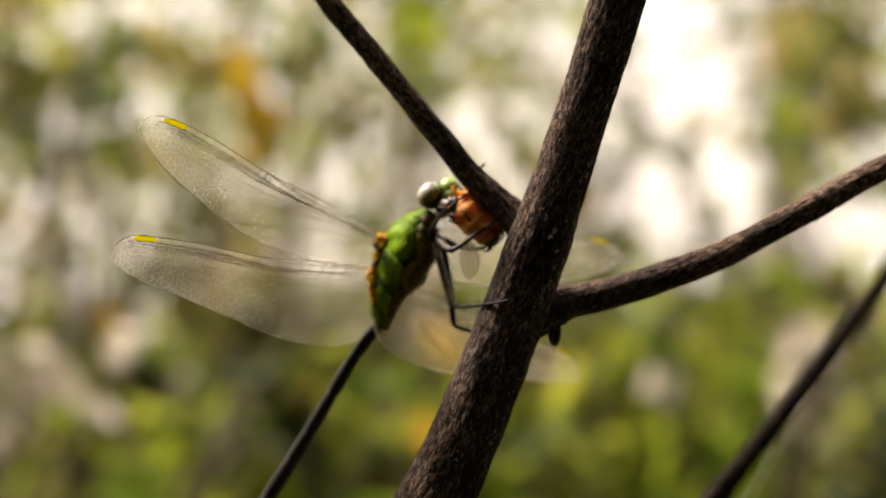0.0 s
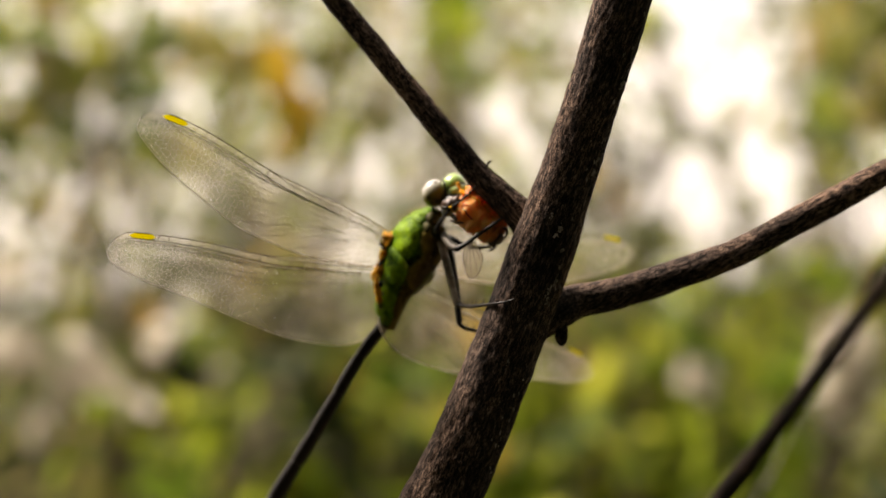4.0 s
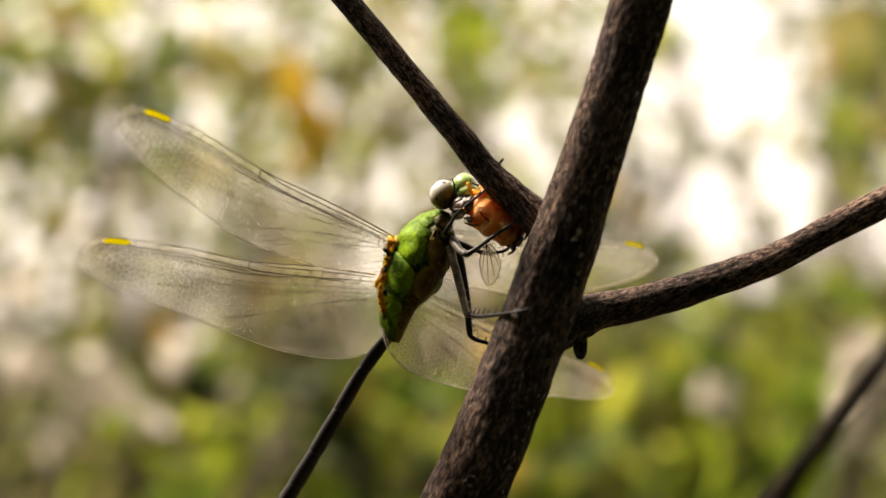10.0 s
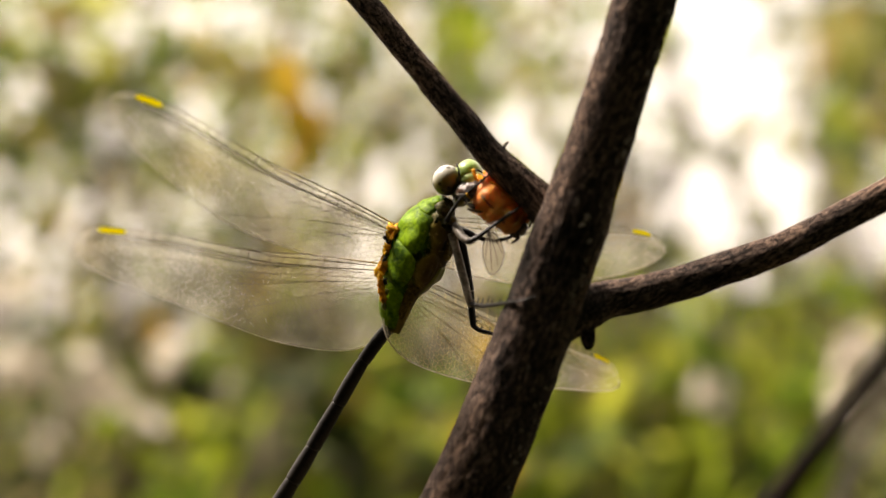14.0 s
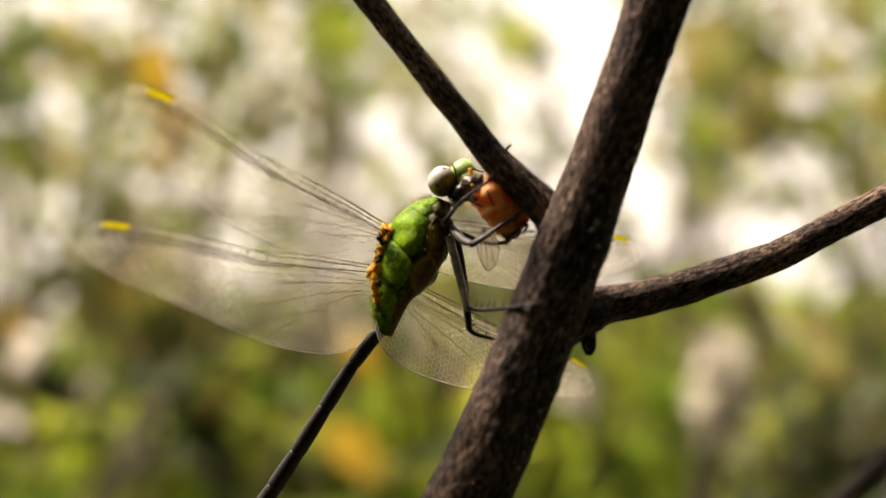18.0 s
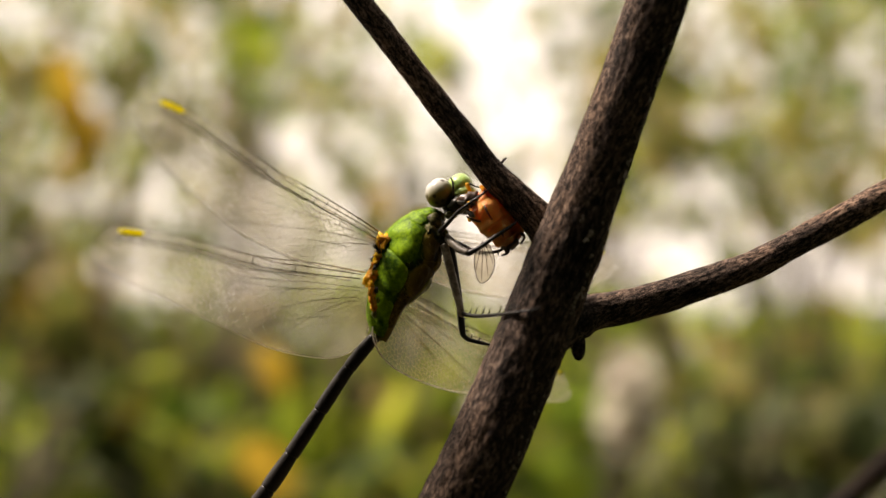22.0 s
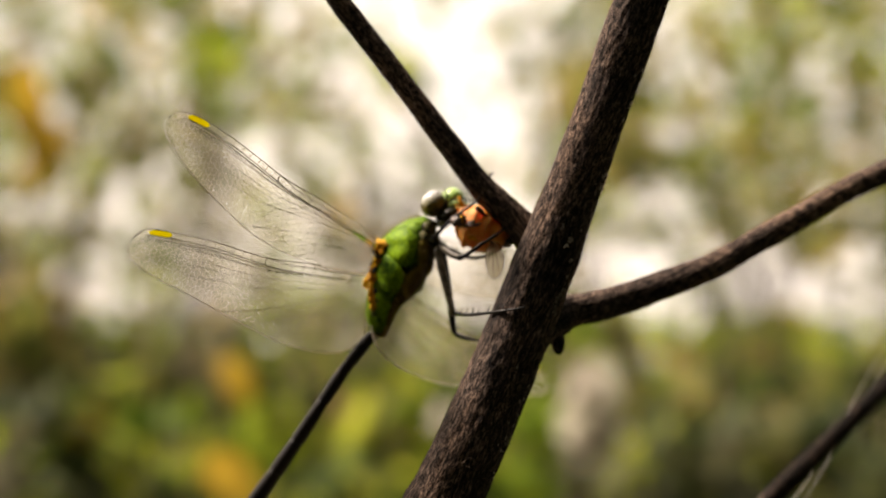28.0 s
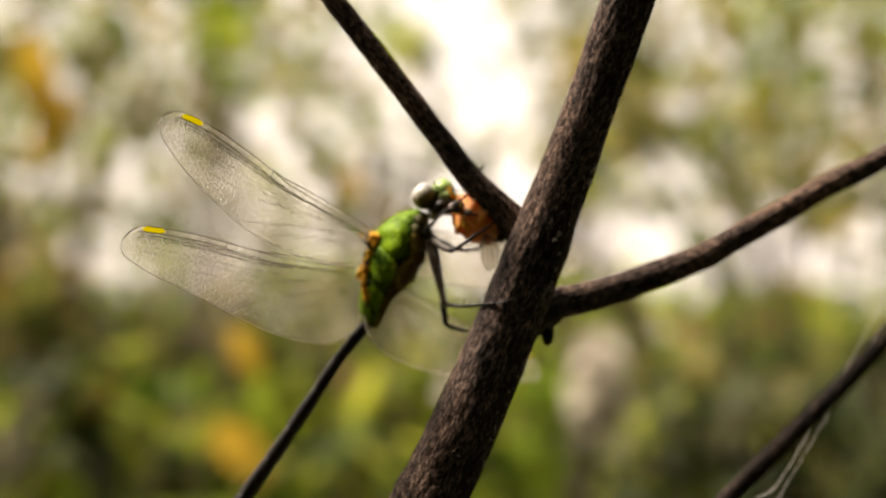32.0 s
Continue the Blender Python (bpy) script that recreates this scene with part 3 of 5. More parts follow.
NECK = (-0.165, 0.25, 0.5)


def dragonfly():
    d = thing("dragonfly", "green dragonfly with clear wings clinging to a dark twig", "dragonfly", base=V(-0.4, 0.33, 0.05))
    # thorax: a core, with domed plates on it
    rows = np.array([(-0.6, 0.28, -0.53, 0.07), (-0.585, 0.3, -0.39, 0.122), (-0.535, 0.33, -0.215, 0.163), (-0.447, 0.35, -0.042, 0.225), (-0.36, 0.35, 0.148, 0.25),
                     (-0.286, 0.33, 0.315, 0.215), (-0.209, 0.3, 0.443, 0.14), (-0.13, 0.26, 0.515, 0.07)])
    axis = spline(rows, 12)

    def skin(s, degrees, out=0.0):
        """A place on the thorax: s from tail to head, the angle from its left side towards its back."""
        q = np.array([np.interp(s * (len(axis) - 1), range(len(axis)), axis[:, k]) for k in range(4)])
        a = radians(degrees)
        r = q[3] * (1 + 0.05 * noise.noise(Vector((s * 6, math.cos(a) * 1.6, math.sin(a) * 1.6)))) + out
        return q[:3] + r * (0.94 * math.cos(a) * SIDE + 1.12 * math.sin(a) * BACK)

    core = Shape()
    for i in range(49):
        for k in range(40):
            core.v.append(skin(i / 48, 9 * k))
            core.uv.append((i / 48, k / 40))
    for i in range(48):
        for k in range(40):
            core.f.append((i * 40 + k, i * 40 + (k + 1) % 40, i * 40 + 40 + (k + 1) % 40, i * 40 + 40 + k))
            core.mi.append(0)
    thorax = part("thorax", core.mesh("thorax"), THORAX_M, d, "green thorax with a brown underside")

    def plate(s0, s1, a0, a1, lift, m, lean=0.0):
        """A domed plate lying on the thorax, with rolled edges."""
        p, n = Shape(), 18
        for i in range(n + 1):
            for k in range(n + 1):
                x, y = 2 * i / n - 1, 2 * k / n - 1
                q, w = x * math.sqrt(1 - 0.32 * y * y), y * math.sqrt(1 - 0.32 * x * x)
                e = max(abs(x), abs(y))
                h = lift * 0.62 * (1 - e ** 6) ** 0.7 - 0.007 if e < 1 else -0.006
                wob = 0.03 * noise.noise(Vector((x * 2 + s0 * 9, y * 2, a0 * 0.1)))
                p.v.append(skin((s0 + s1) / 2 + (s1 - s0) / 2 * q + lean * w, (a0 + a1) / 2 + (a1 - a0) / 2 * w, h + wob * (1 - e)))
                p.uv.append((x, y))
        for i in range(n):
            for k in range(n):
                b = i * (n + 1) + k
                p.f.append((b, b + 1, b + n + 2, b + n + 1))
                p.mi.append(0)
        part("side_plate", p.mesh("side_plate"), m, thorax, "green side plate" if m is GREEN else "brown and green side plate")

    plate(0.545, 0.8, -66, 32, 0.032, GREEN, 0.05)
    plate(0.32, 0.555, -70, 32, 0.034, GREEN, 0.04)
    plate(0.02, 0.33, -92, 42, 0.028, GREEN, 0.03)
    plate(0.785, 0.99, -56, 50, 0.028, GREEN, 0.03)
    plate(0.55, 0.9, 35, 120, 0.03, GREEN)
    plate(0.25, 0.55, 45, 120, 0.03, GREEN)
    plate(0.58, 0.8, -105, -60, 0.028, THORAX_M)
    plate(0.38, 0.57, -112, -64, 0.028, THORAX_M)
    plate(0.12, 0.37, -115, -72, 0.026, THORAX_BROWN)
    plate(0.3, 0.52, -160, -114, 0.03, YELLOW_GREEN)
    plate(0.54, 0.78, -160, -108, 0.03, THORAX_BROWN)
    rng = np.random.default_rng(5)
    for k in range(36):
        c = np.array((-0.575, 0.27, 0.29)) + (np.array((-0.66, 0.26, -0.05)) - np.array((-0.575, 0.27, 0.29))) * (k / 35) + rng.normal(size=3) * 0.02
        r = 0.01 + 0.022 * rng.random()
        dark = k % 4 == 2
        part("wing_joint", Shape().ball(c, (rng.normal(size=3) * r * 0.5 + (r * 1.3, 0, 0), (0, r, 0), rng.normal(size=3) * r * 0.5 + (0, 0, r * 1.5)), 14, 9, bump=0.9, seed=k * 3.1).mesh("wing_joint"), GREY_CUTICLE if dark else ORANGE_BASE, thorax, "dark wing joint" if dark else "orange-yellow wing joint")
    collar = Shape().ball((-0.17, 0.22, 0.42), ((0.075, 0, 0.02), (0, 0.11, 0), (-0.02, 0, 0.075)), 18, 10, bump=0.3, seed=2).ball((-0.115, 0.17, 0.31), ((0.07, 0, 0), (0, 0.09, 0), (0, 0, 0.07)), 16, 10, bump=0.3, seed=5).ball((-0.2, 0.18, 0.34), ((0.06, 0, 0), (0, 0.08, 0), (0, 0, 0.08)), 16, 10, bump=0.3, seed=8)
    part("collar", collar.mesh("collar"), COLLAR, thorax, "grey-green collar")
    fuzz = Shape()
    for _ in range(800):
        s, a = 0.3 + 0.68 * rng.random(), 20 + 110 * rng.random()
        p = skin(s, a, 0.008)
        e = p + (unit(skin(s, a, 0.1) - p) + 0.35 * rng.normal(size=3) + 0.35 * LONG) * 0.045 * (0.5 + rng.random() * 0.7)
        fuzz.tube([(*p, 0.0017), (*((p + e) / 2), 0.0013), (*e, 0.0005)], 3, 1, closed=False)
    part("hair", fuzz.mesh("hair"), HAIR, thorax, "pale fine hair")
    down = Shape()
    for _ in range(150):
        s, a = 0.08 + 0.8 * rng.random(), -55 - 95 * rng.random()
        p = skin(s, a, 0.006)
        e = p + (unit(skin(s, a, 0.1) - p) + 0.4 * rng.normal(size=3) - 0.3 * LONG) * 0.035 * (0.5 + rng.random() * 0.8)
        down.tube([(*p, 0.001), (*((p + e) / 2), 0.0008), (*e, 0.0005)], 3, 1, closed=False)
    part("belly_hair", down.mesh("belly_hair"), HAIR_GOLD, thorax, "golden brown down along the belly")
    for k, (x, y, z, r, m, label) in enumerate(((-0.672, 0.175, -0.1, 0.026, ORANGE_BASE, "orange patch"), (-0.664, 0.165, -0.155, 0.034, ORANGE_BASE, "orange patch"), (-0.656, 0.16, -0.215, 0.038, ORANGE_BASE, "orange patch"), (-0.648, 0.16, -0.275, 0.032, ORANGE_BASE, "orange patch"), (-0.644, 0.165, -0.33, 0.022, YELLOW_GREEN, "yellow-green patch"), (-0.628, 0.15, -0.14, 0.02, DARK_CUTICLE, "dark seam"), (-0.616, 0.145, -0.22, 0.017, YELLOW_GREEN, "yellow-green patch"))):
        part("rear_patch", Shape().ball((x, y, z), ((r * 0.8, 0, 0.2 * r), (0, r * 0.8, 0), (-0.2 * r, 0, r * 1.3)), 18, 12, bump=0.7, seed=k * 2.7).mesh("rear_patch"), m, thorax, label)
    # abdomen, ring by ring
    line = spline([(-0.585, 0.28, -0.49), (-0.655, 0.28, -0.545), (-0.872, 0.335, -0.824), (-1.101, 0.42, -1.185), (-1.332, 0.5, -1.549), (-1.543, 0.58, -1.868), (-1.9, 0.71, -2.4), (-2.2, 0.82, -2.85)], 12)
    cuts = [0, 10, 22, 34, 46, 57, 66, 74, 80, len(line) - 1]
    for k, (a, b) in enumerate(zip(cuts, cuts[1:])):
        w0 = 0.046 + 0.004 * k if k else 0.056
        w1 = 0.047 + 0.004 * (k + 1)
        piece = line[a : b + 1]
        rr = [w0 * 0.93 + (w1 * 1.02 - w0 * 0.93) * (i / (len(piece) - 1)) + 0.004 * math.sin(math.pi * i / (len(piece) - 1)) for i in range(len(piece))]
        rr[0] *= 0.94
        part("abdomen_segment", Shape().tube([(*p, r) for p, r in zip(piece, rr)], 18, 2).mesh("abdomen_segment"), DARK_CUTICLE if k else GREY_CUTICLE, d, "" if k else "grey first ring of the abdomen")
    # head, which turns on its neck
    h = part("head", Shape().ball((0.0, 0.26, 0.6), ((0.12, 0, 0), (0, 0.13, 0), (0, 0, 0.12)), 20, 12, bump=0.1).ball((-0.03, 0.2, 0.49), ((0.06, 0, 0), (0, 0.07, 0), (0, 0, 0.045)), 14, 8).mesh("head", about=NECK), HEAD_DARK, d, "dark underside of the head", at=V(*NECK))
    BASE[h.name] = V(*NECK)
    w = [0.114, 0.118, 0.122]
    e1, e3 = unit((0.95, 0.15, -0.2)), unit((0.2, 0.1, 0.97))
    e2 = np.cross(e3, e1)
    for c, lab in (((-0.135, 0.165, 0.652), "olive compound eye with pale grey sky reflection in its colour"), ((0.1, 0.37, 0.62), "olive compound eye")):
        part("eye", Shape().ball(c, (w[0] * e1, w[1] * e2, w[2] * e3), 40, 26).mesh("eye", about=NECK), EYE_M, h, lab, at=V(*NECK))
    part("face", Shape().ball((0.035, 0.19, 0.715), ((0.105, 0, -0.02), (0, 0.12, 0), (0.02, 0, 0.105)), 26, 16, bump=0.06).ball((0.07, 0.15, 0.665), ((0.1, 0, 0), (0, 0.1, 0), (0, 0, 0.07)), 22, 14, bump=0.1).mesh("face", about=NECK), FACE, h, "pale green face", at=V(*NECK))
    part("brow", Shape().tube([(-0.055, 0.11, 0.78, 0.006), (-0.035, 0.075, 0.72, 0.008), (-0.03, 0.07, 0.62, 0.01)], 8, 5).mesh("brow", about=NECK), HEAD_DARK, h, "dark groove beside the eye", at=V(*NECK))
    part("lip", Shape().tube([(0.075, 0.075, 0.735, 0.014), (0.095, 0.065, 0.68, 0.018), (0.13, 0.06, 0.635, 0.016)], 8, 5).mesh("lip", about=NECK), ORANGE_BASE, h, "yellow-brown upper lip", at=V(*NECK))
    for y, lab in ((0.08, ""), (0.2, "")):
        part("mandible", Shape().tube([(0.06, y, 0.62, 0.03), (0.13, y - 0.02, 0.59, 0.026), (0.17, y - 0.01, 0.54, 0.008)], 10, 5).mesh("mandible", about=NECK), DARK_CUTICLE, h, at=V(*NECK))
    part("jaw", Shape().ball((0.015, 0.1, 0.57), ((0.085, 0, 0.01), (0, 0.09, 0), (0, 0, 0.065)), 18, 10, bump=0.15).mesh("jaw", about=NECK), HEAD_DARK, h, at=V(*NECK))
    part("throat", Shape().ball((-0.035, 0.15, 0.475), ((0.05, 0, 0), (0, 0.06, 0), (0, 0, 0.035)), 16, 9, bump=0.1).mesh("throat", about=NECK), YELLOW_GREEN, h, "yellow-green throat", at=V(*NECK))
    part("antenna", Shape().tube([(0.1, 0.09, 0.735, 0.007), (0.17, 0.08, 0.71, 0.006), (0.24, 0.08, 0.735, 0.004)], 6, 5).mesh("antenna", about=NECK), DARK_CUTICLE, h, at=V(*NECK))
    # legs
    up = (0.1, -0.1, 1)
    legs = [
        [("femur", [(-0.09, 0.12, 0.23, 0.036), (-0.074, 0.11, 0.17, 0.034), (-0.009, 0.08, -0.085, 0.033), (0.045, 0.05, -0.3, 0.027), (0.052, 0.05, -0.33, 0.022)], (0.55, 0.66, 0.76, 0.86), 0.03, (1, 0, 0.3), FEMUR),
         ("tibia", [(0.045, 0.05, -0.318, 0.02), (0.14, -0.05, -0.335, 0.016), (0.237, -0.24, -0.325, 0.015), (0.375, -0.47, -0.3, 0.013), (0.43, -0.545, -0.29, 0.011)], (0.16, 0.27, 0.38, 0.49, 0.6, 0.71, 0.82), 0.07, up, DARK_CUTICLE),
         ("tarsus", [(0.43, -0.545, -0.29, 0.01), (0.5, -0.585, -0.277, 0.008), (0.575, -0.605, -0.255, 0.006)], (), 0, up, DARK_CUTICLE)],
        [("femur", [(-0.05, 0.2, 0.22, 0.033), (-0.02, 0.2, 0.164, 0.031), (0.037, 0.19, -0.178, 0.03), (0.058, 0.13, -0.4, 0.028), (0.068, 0.11, -0.49, 0.024)], (0.7, 0.8, 0.9), 0.03, (1, 0, 0.2), DARK_CUTICLE),
         ("tibia", [(0.062, 0.11, -0.485, 0.022), (0.11, 0.1, -0.525, 0.018), (0.18, 0.08, -0.545, 0.016), (0.24, 0.05, -0.558, 0.013)], (0.4, 0.7), 0.04, up, DARK_CUTICLE),
         ("tarsus", [(0.24, 0.05, -0.558, 0.011), (0.3, 0.02, -0.565, 0.009), (0.37, -0.02, -0.56, 0.006)], (), 0, up, DARK_CUTICLE)],
        [("femur", [(-0.13, 0.12, 0.33, 0.022), (-0.09, 0.02, 0.38, 0.018), (-0.04, -0.05, 0.44, 0.015)], (), 0, up, DARK_CUTICLE),
         ("tibia", [(-0.05, -0.05, 0.43, 0.014), (0.01, -0.12, 0.496, 0.012), (0.173, -0.2, 0.616, 0.01), (0.215, -0.2, 0.65, 0.008)], (0.5, 0.75), 0.03, (-0.3, -0.3, 1), DARK_CUTICLE),
         ("tarsus", [(0.215, -0.2, 0.65, 0.009), (0.235, -0.2, 0.675, 0.008), (0.235, -0.17, 0.72, 0.006)], (), 0, up, DARK_CUTICLE)],
        [("femur", [(-0.07, 0.12, 0.29, 0.034), (-0.02, 0.0, 0.23, 0.034), (0.02, -0.1, 0.187, 0.032), (0.079, -0.2, 0.158, 0.026)], (), 0, up, GREY_CUTICLE),
         ("tibia", [(0.075, -0.2, 0.155, 0.024), (0.16, -0.22, 0.205, 0.018), (0.275, -0.23, 0.287, 0.016), (0.4, -0.22, 0.37, 0.013), (0.45, -0.2, 0.41, 0.011)], (0.35, 0.6), 0.03, (0, -0.3, -1), DARK_CUTICLE),
         ("tarsus", [(0.45, -0.2, 0.41, 0.009), (0.485, -0.17, 0.43, 0.007), (0.5, -0.12, 0.4, 0.005)], (), 0, up, DARK_CUTICLE)],
        [("femur", [(-0.06, 0.3, 0.27, 0.03), (0.02, 0.2, 0.24, 0.028), (0.1, 0.12, 0.2, 0.024)], (), 0, up, DARK_CUTICLE),
         ("tibia", [(0.1, 0.12, 0.2, 0.02), (0.22, 0.1, 0.17, 0.015), (0.36, 0.1, 0.19, 0.012), (0.42, 0.08, 0.25, 0.01)], (0.4, 0.6), 0.03, (0, 0, -1), DARK_CUTICLE)],
    ]
    for k, pieces in enumerate(legs):
        holder = None
        for name, rows, sp, sl, sd, m in pieces:
            ob = part(name if holder else "leg", leg_tube(rows, sp, sl, sd).mesh(name), m, holder or d, "" if holder else "dark spiny leg")
            holder = holder or ob
            if ob is not holder:
                ob.matrix_parent_inverse = Matrix()
    return d, h


HW_SHAPE = [(0, 0.02), (0.57, 0.015), (1.09, -0.02), (1.68, 0.01), (2.21, 0.0), (2.34, -0.05), (2.4, -0.15), (2.36, -0.25), (2.11, -0.35), (1.77, -0.43), (1.19, -0.58), (0.69, -0.69), (0.2, -0.71), (-0.06, -0.64), (-0.2, -0.47), (-0.2, -0.2), (-0.12, 0.0)]
FW_SHAPE = [(0.0, 0.04), (0.5, 0.04), (0.91, 0.02), (1.3, 0.0), (1.8, 0.02), (2.16, 0.01), (2.37, -0.04), (2.45, -0.14), (2.4, -0.25), (2.08, -0.38), (1.7, -0.46), (1.28, -0.52), (0.79, -0.49), (0.36, -0.41), (0.03, -0.27), (-0.02, -0.11)]


def wing(parent, name, shape, root, u, v, scale, nodus, seed, label, net_material=None, skin_material=None, rim_width=0.0032):
    """A veined wing: a crinkled membrane, strong lengthwise veins, a ladder of cross veins, and a net of cells."""
    root, u, v = (np.array(q) for q in (root, u, v))
    w = np.cross(u, v)
    rng = np.random.default_rng(seed)
    outline = spline(list(shape) + [shape[0]], 8)[:-1]
    tip = int(np.argmax(outline[:, 0]))
    lead, trail = outline[: tip + 1], outline[tip:][::-1]
    low = int(np.argmin(outline[:, 0]))
    lead = np.vstack([outline[low:], lead])
    trail = outline[tip : low + 1][::-1]
    x0, x1 = outline[low][0], outline[tip][0]
    tops = lambda x: np.interp(x, lead[:, 0], lead[:, 1])
    ends = lambda x: np.interp(x, trail[:, 0], trail[:, 1])

    def fold(x, y):
        g = (tops(x) - y)
        return 0.012 * math.sin(min(g, 0.3) * 40) * math.exp(-g * 5) + 0.02 * math.sin(x * 1.7 + 0.5) * g + 0.01 * noise.noise(Vector((x * 3, y * 5, seed)))

    def at(x, y, lift=0.0):
        return root + scale * (x * u + y * v + (fold(x, y) + lift) * w)

    s = Shape()
    nx, ny = 90, 22
    for i in range(nx + 1):
        x = x0 + (x1 - x0) * (0.5 - 0.5 * math.cos(math.pi * i / nx))
        for k in range(ny + 1):
            y = tops(x) + (ends(x) - tops(x)) * k / ny
            s.v.append(at(x, y))
            s.uv.append((x, y))
    for i in range(nx):
        for k in range(ny):
            a = i * (ny + 1) + k
            s.f.append((a, a + 1, a + ny + 2, a + ny + 1))
            s.mi.append(0)
    me = part(name, s.mesh(name), skin_material or MEMBRANE, parent, label)

    def vein(s, pts2, r0, r1, seg=5):
        n = len(pts2)
        s.tube([(*at(x, y), r0 + (r1 - r0) * i / (n - 1)) for i, (x, y) in enumerate(pts2)], seg, 1)

    st0, st1 = x1 - 0.36, x1 - 0.15
    thick = Shape()
    line = lambda xs, f: [(x, f(x)) for x in xs]
    xs = np.linspace(0.0, x1 - 0.06, 46)
    vein(thick, line(xs, lambda x: tops(x)), 0.0046, 0.003)
    gap = lambda x: 0.03 + 0.035 * math.exp(-((x - nodus * 0.55) / 0.5) ** 2) * (1 if x < nodus else 0.6)
    vein(thick, line(np.linspace(0, nodus, 20), lambda x: tops(x) - 0.55 * gap(x) * min(1, (nodus - x) * 5)), 0.0042, 0.0034)
    radius = lambda x: tops(x) - 1.15 * gap(x) - 0.012
    vein(thick, line(np.linspace(0, x1 - 0.12, 40), radius), 0.0044, 0.003)
    vein(thick, [(nodus, tops(nodus)), (nodus + 0.012, tops(nodus) - 0.02), (nodus, radius(nodus))], 0.006, 0.005)
    gold = Shape()
    vein(gold, line(np.linspace(-0.02, 0.34, 10), lambda x: tops(max(x, 0.0)) + 0.003), 0.007, 0.0045)
    part("costal_base", gold.mesh("costal_base"), VEIN_GOLD, me, "golden base of the leading vein")
    part("leading_vein", thick.mesh("leading_vein"), VEIN, me, "dark leading veins")
    # the gleam along the radius vein, drawn as a pale strip
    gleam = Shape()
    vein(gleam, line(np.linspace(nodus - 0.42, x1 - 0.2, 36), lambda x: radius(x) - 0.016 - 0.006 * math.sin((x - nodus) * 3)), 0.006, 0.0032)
    part("vein_highlight", gleam.mesh("vein_highlight"), VEIN_PALE, me, "vein highlight under the leading edge, drawn as a pale strip")
    # lengthwise veins that fan out to the hind margin
    tracks = []
    for start, g0, g1, end, r in ((0.1, 0.12, 0.3, 0.97, 0.0055), (0.0, 0.18, 0.46, 0.88, 0.0055), (0.0, 0.22, 0.72, 0.78, 0.005), (0.0, 0.3, 1.0, 0.6, 0.006), (0.0, 0.34, 1.0, 0.34, 0.005), (0.45, 0.16, 0.22, 0.94, 0.004), (0.5, 0.3, 0.62, 0.93, 0.0035), (0.25, 0.55, 1.0, 0.48, 0.004)):
        pts2 = []
        for i in range(26):
            q = i / 25
            x = start * nodus + (end * x1 - start * nodus) * q
            g = g0 + (g1 - g0) * q ** 1.6
            pts2.append((x, tops(x) + (ends(x) - tops(x)) * g))
        tracks.append(pts2)
        fan = Shape()
        vein(fan, pts2, r * 0.48, r * 0.3)
        part("lengthwise_vein", fan.mesh("lengthwise_vein"), net_material or VEIN, me)
    # the net of cells, with the ladder under the leading edge, and the hind rim
    net, outer = Shape(), Shape()

    def strut(a, b, r, pale=False):
        (outer if pale else net).tube([(*at(*a), r), (*at(*b), r)], 3, 1, closed=False)

    x = 0.1
    while x < x1 - 0.14:
        if not st0 - 0.01 < x < st1 + 0.01:
            strut((x, tops(x)), (x + 0.012, radius(x)), 0.0035)
        y2 = radius(x) - 0.05
        strut((x + 0.03, radius(x + 0.03)), (x + 0.04, y2), 0.003)
        x += 0.085 + 0.02 * rng.random() + (0.02 if x < nodus else 0.0)
    cell = 0.05
    cols, rows_n = int((x1 - x0) / (cell * 0.87)) + 2, int(0.9 / cell) + 4
    place = {}

    def corner(i, k, m):
        key = (i, k, m)
        if key not in place:
            cx, cy = x0 + i * cell * 0.87, -0.85 + (k + 0.5 * (i % 2)) * cell
            place[key] = (cx + (0.29 if m else -0.29) * cell + rng.normal() * cell * 0.13, cy + rng.normal() * cell * 0.13)
        return place[key]

    def inside(p):
        return x0 + 0.02 < p[0] < x1 - 0.02 and ends(p[0]) + 0.004 < p[1] < radius(p[0]) - 0.035

    for i in range(cols):
        for k in range(rows_n):
            a = corner(i, k, 1)
            for b in (corner(i, k, 0), corner(i + 1, k + (i % 2), 0), corner(i + 1, k - 1 + (i % 2), 0)):
                if inside(a) or inside(b):
                    c = [list(a), list(b)]
                    for q in c:
                        q[0] = min(max(q[0], x0 + 0.01), x1 - 0.01)
                        q[1] = min(max(q[1], ends(q[0])), radius(q[0]))
                    if abs(c[0][0] - c[1][0]) + abs(c[0][1] - c[1][1]) > 0.006:
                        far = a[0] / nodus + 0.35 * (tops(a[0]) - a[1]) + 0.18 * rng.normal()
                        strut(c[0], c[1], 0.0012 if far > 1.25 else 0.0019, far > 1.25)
    # the hind rim's highlight is put into its whitish colour
    rim = [p for p in outline[tip - 2 : low + 2]]
    for a, b in zip(rim, rim[1:]):
        strut(a, b, rim_width, True)
    tagged(part("outer_net", outer.mesh("outer_net"), VEIN_PALE, me, "whitish fine net, and hind rim with its highlight in the colour"), kind="stuff")
    tagged(part("cell_net", net.mesh("cell_net"), net_material or VEIN_FINE, me, "fine net of wing cells"), kind="stuff")
    # the coloured cell near the tip
    sg = Shape()
    for i in range(9):
        x = st0 + (st1 - st0) * i / 8
        end = 0.5 * (tops(x) + radius(x))
        full = (1 - (2 * i / 8 - 1) ** 6) * 0.85 + 0.05
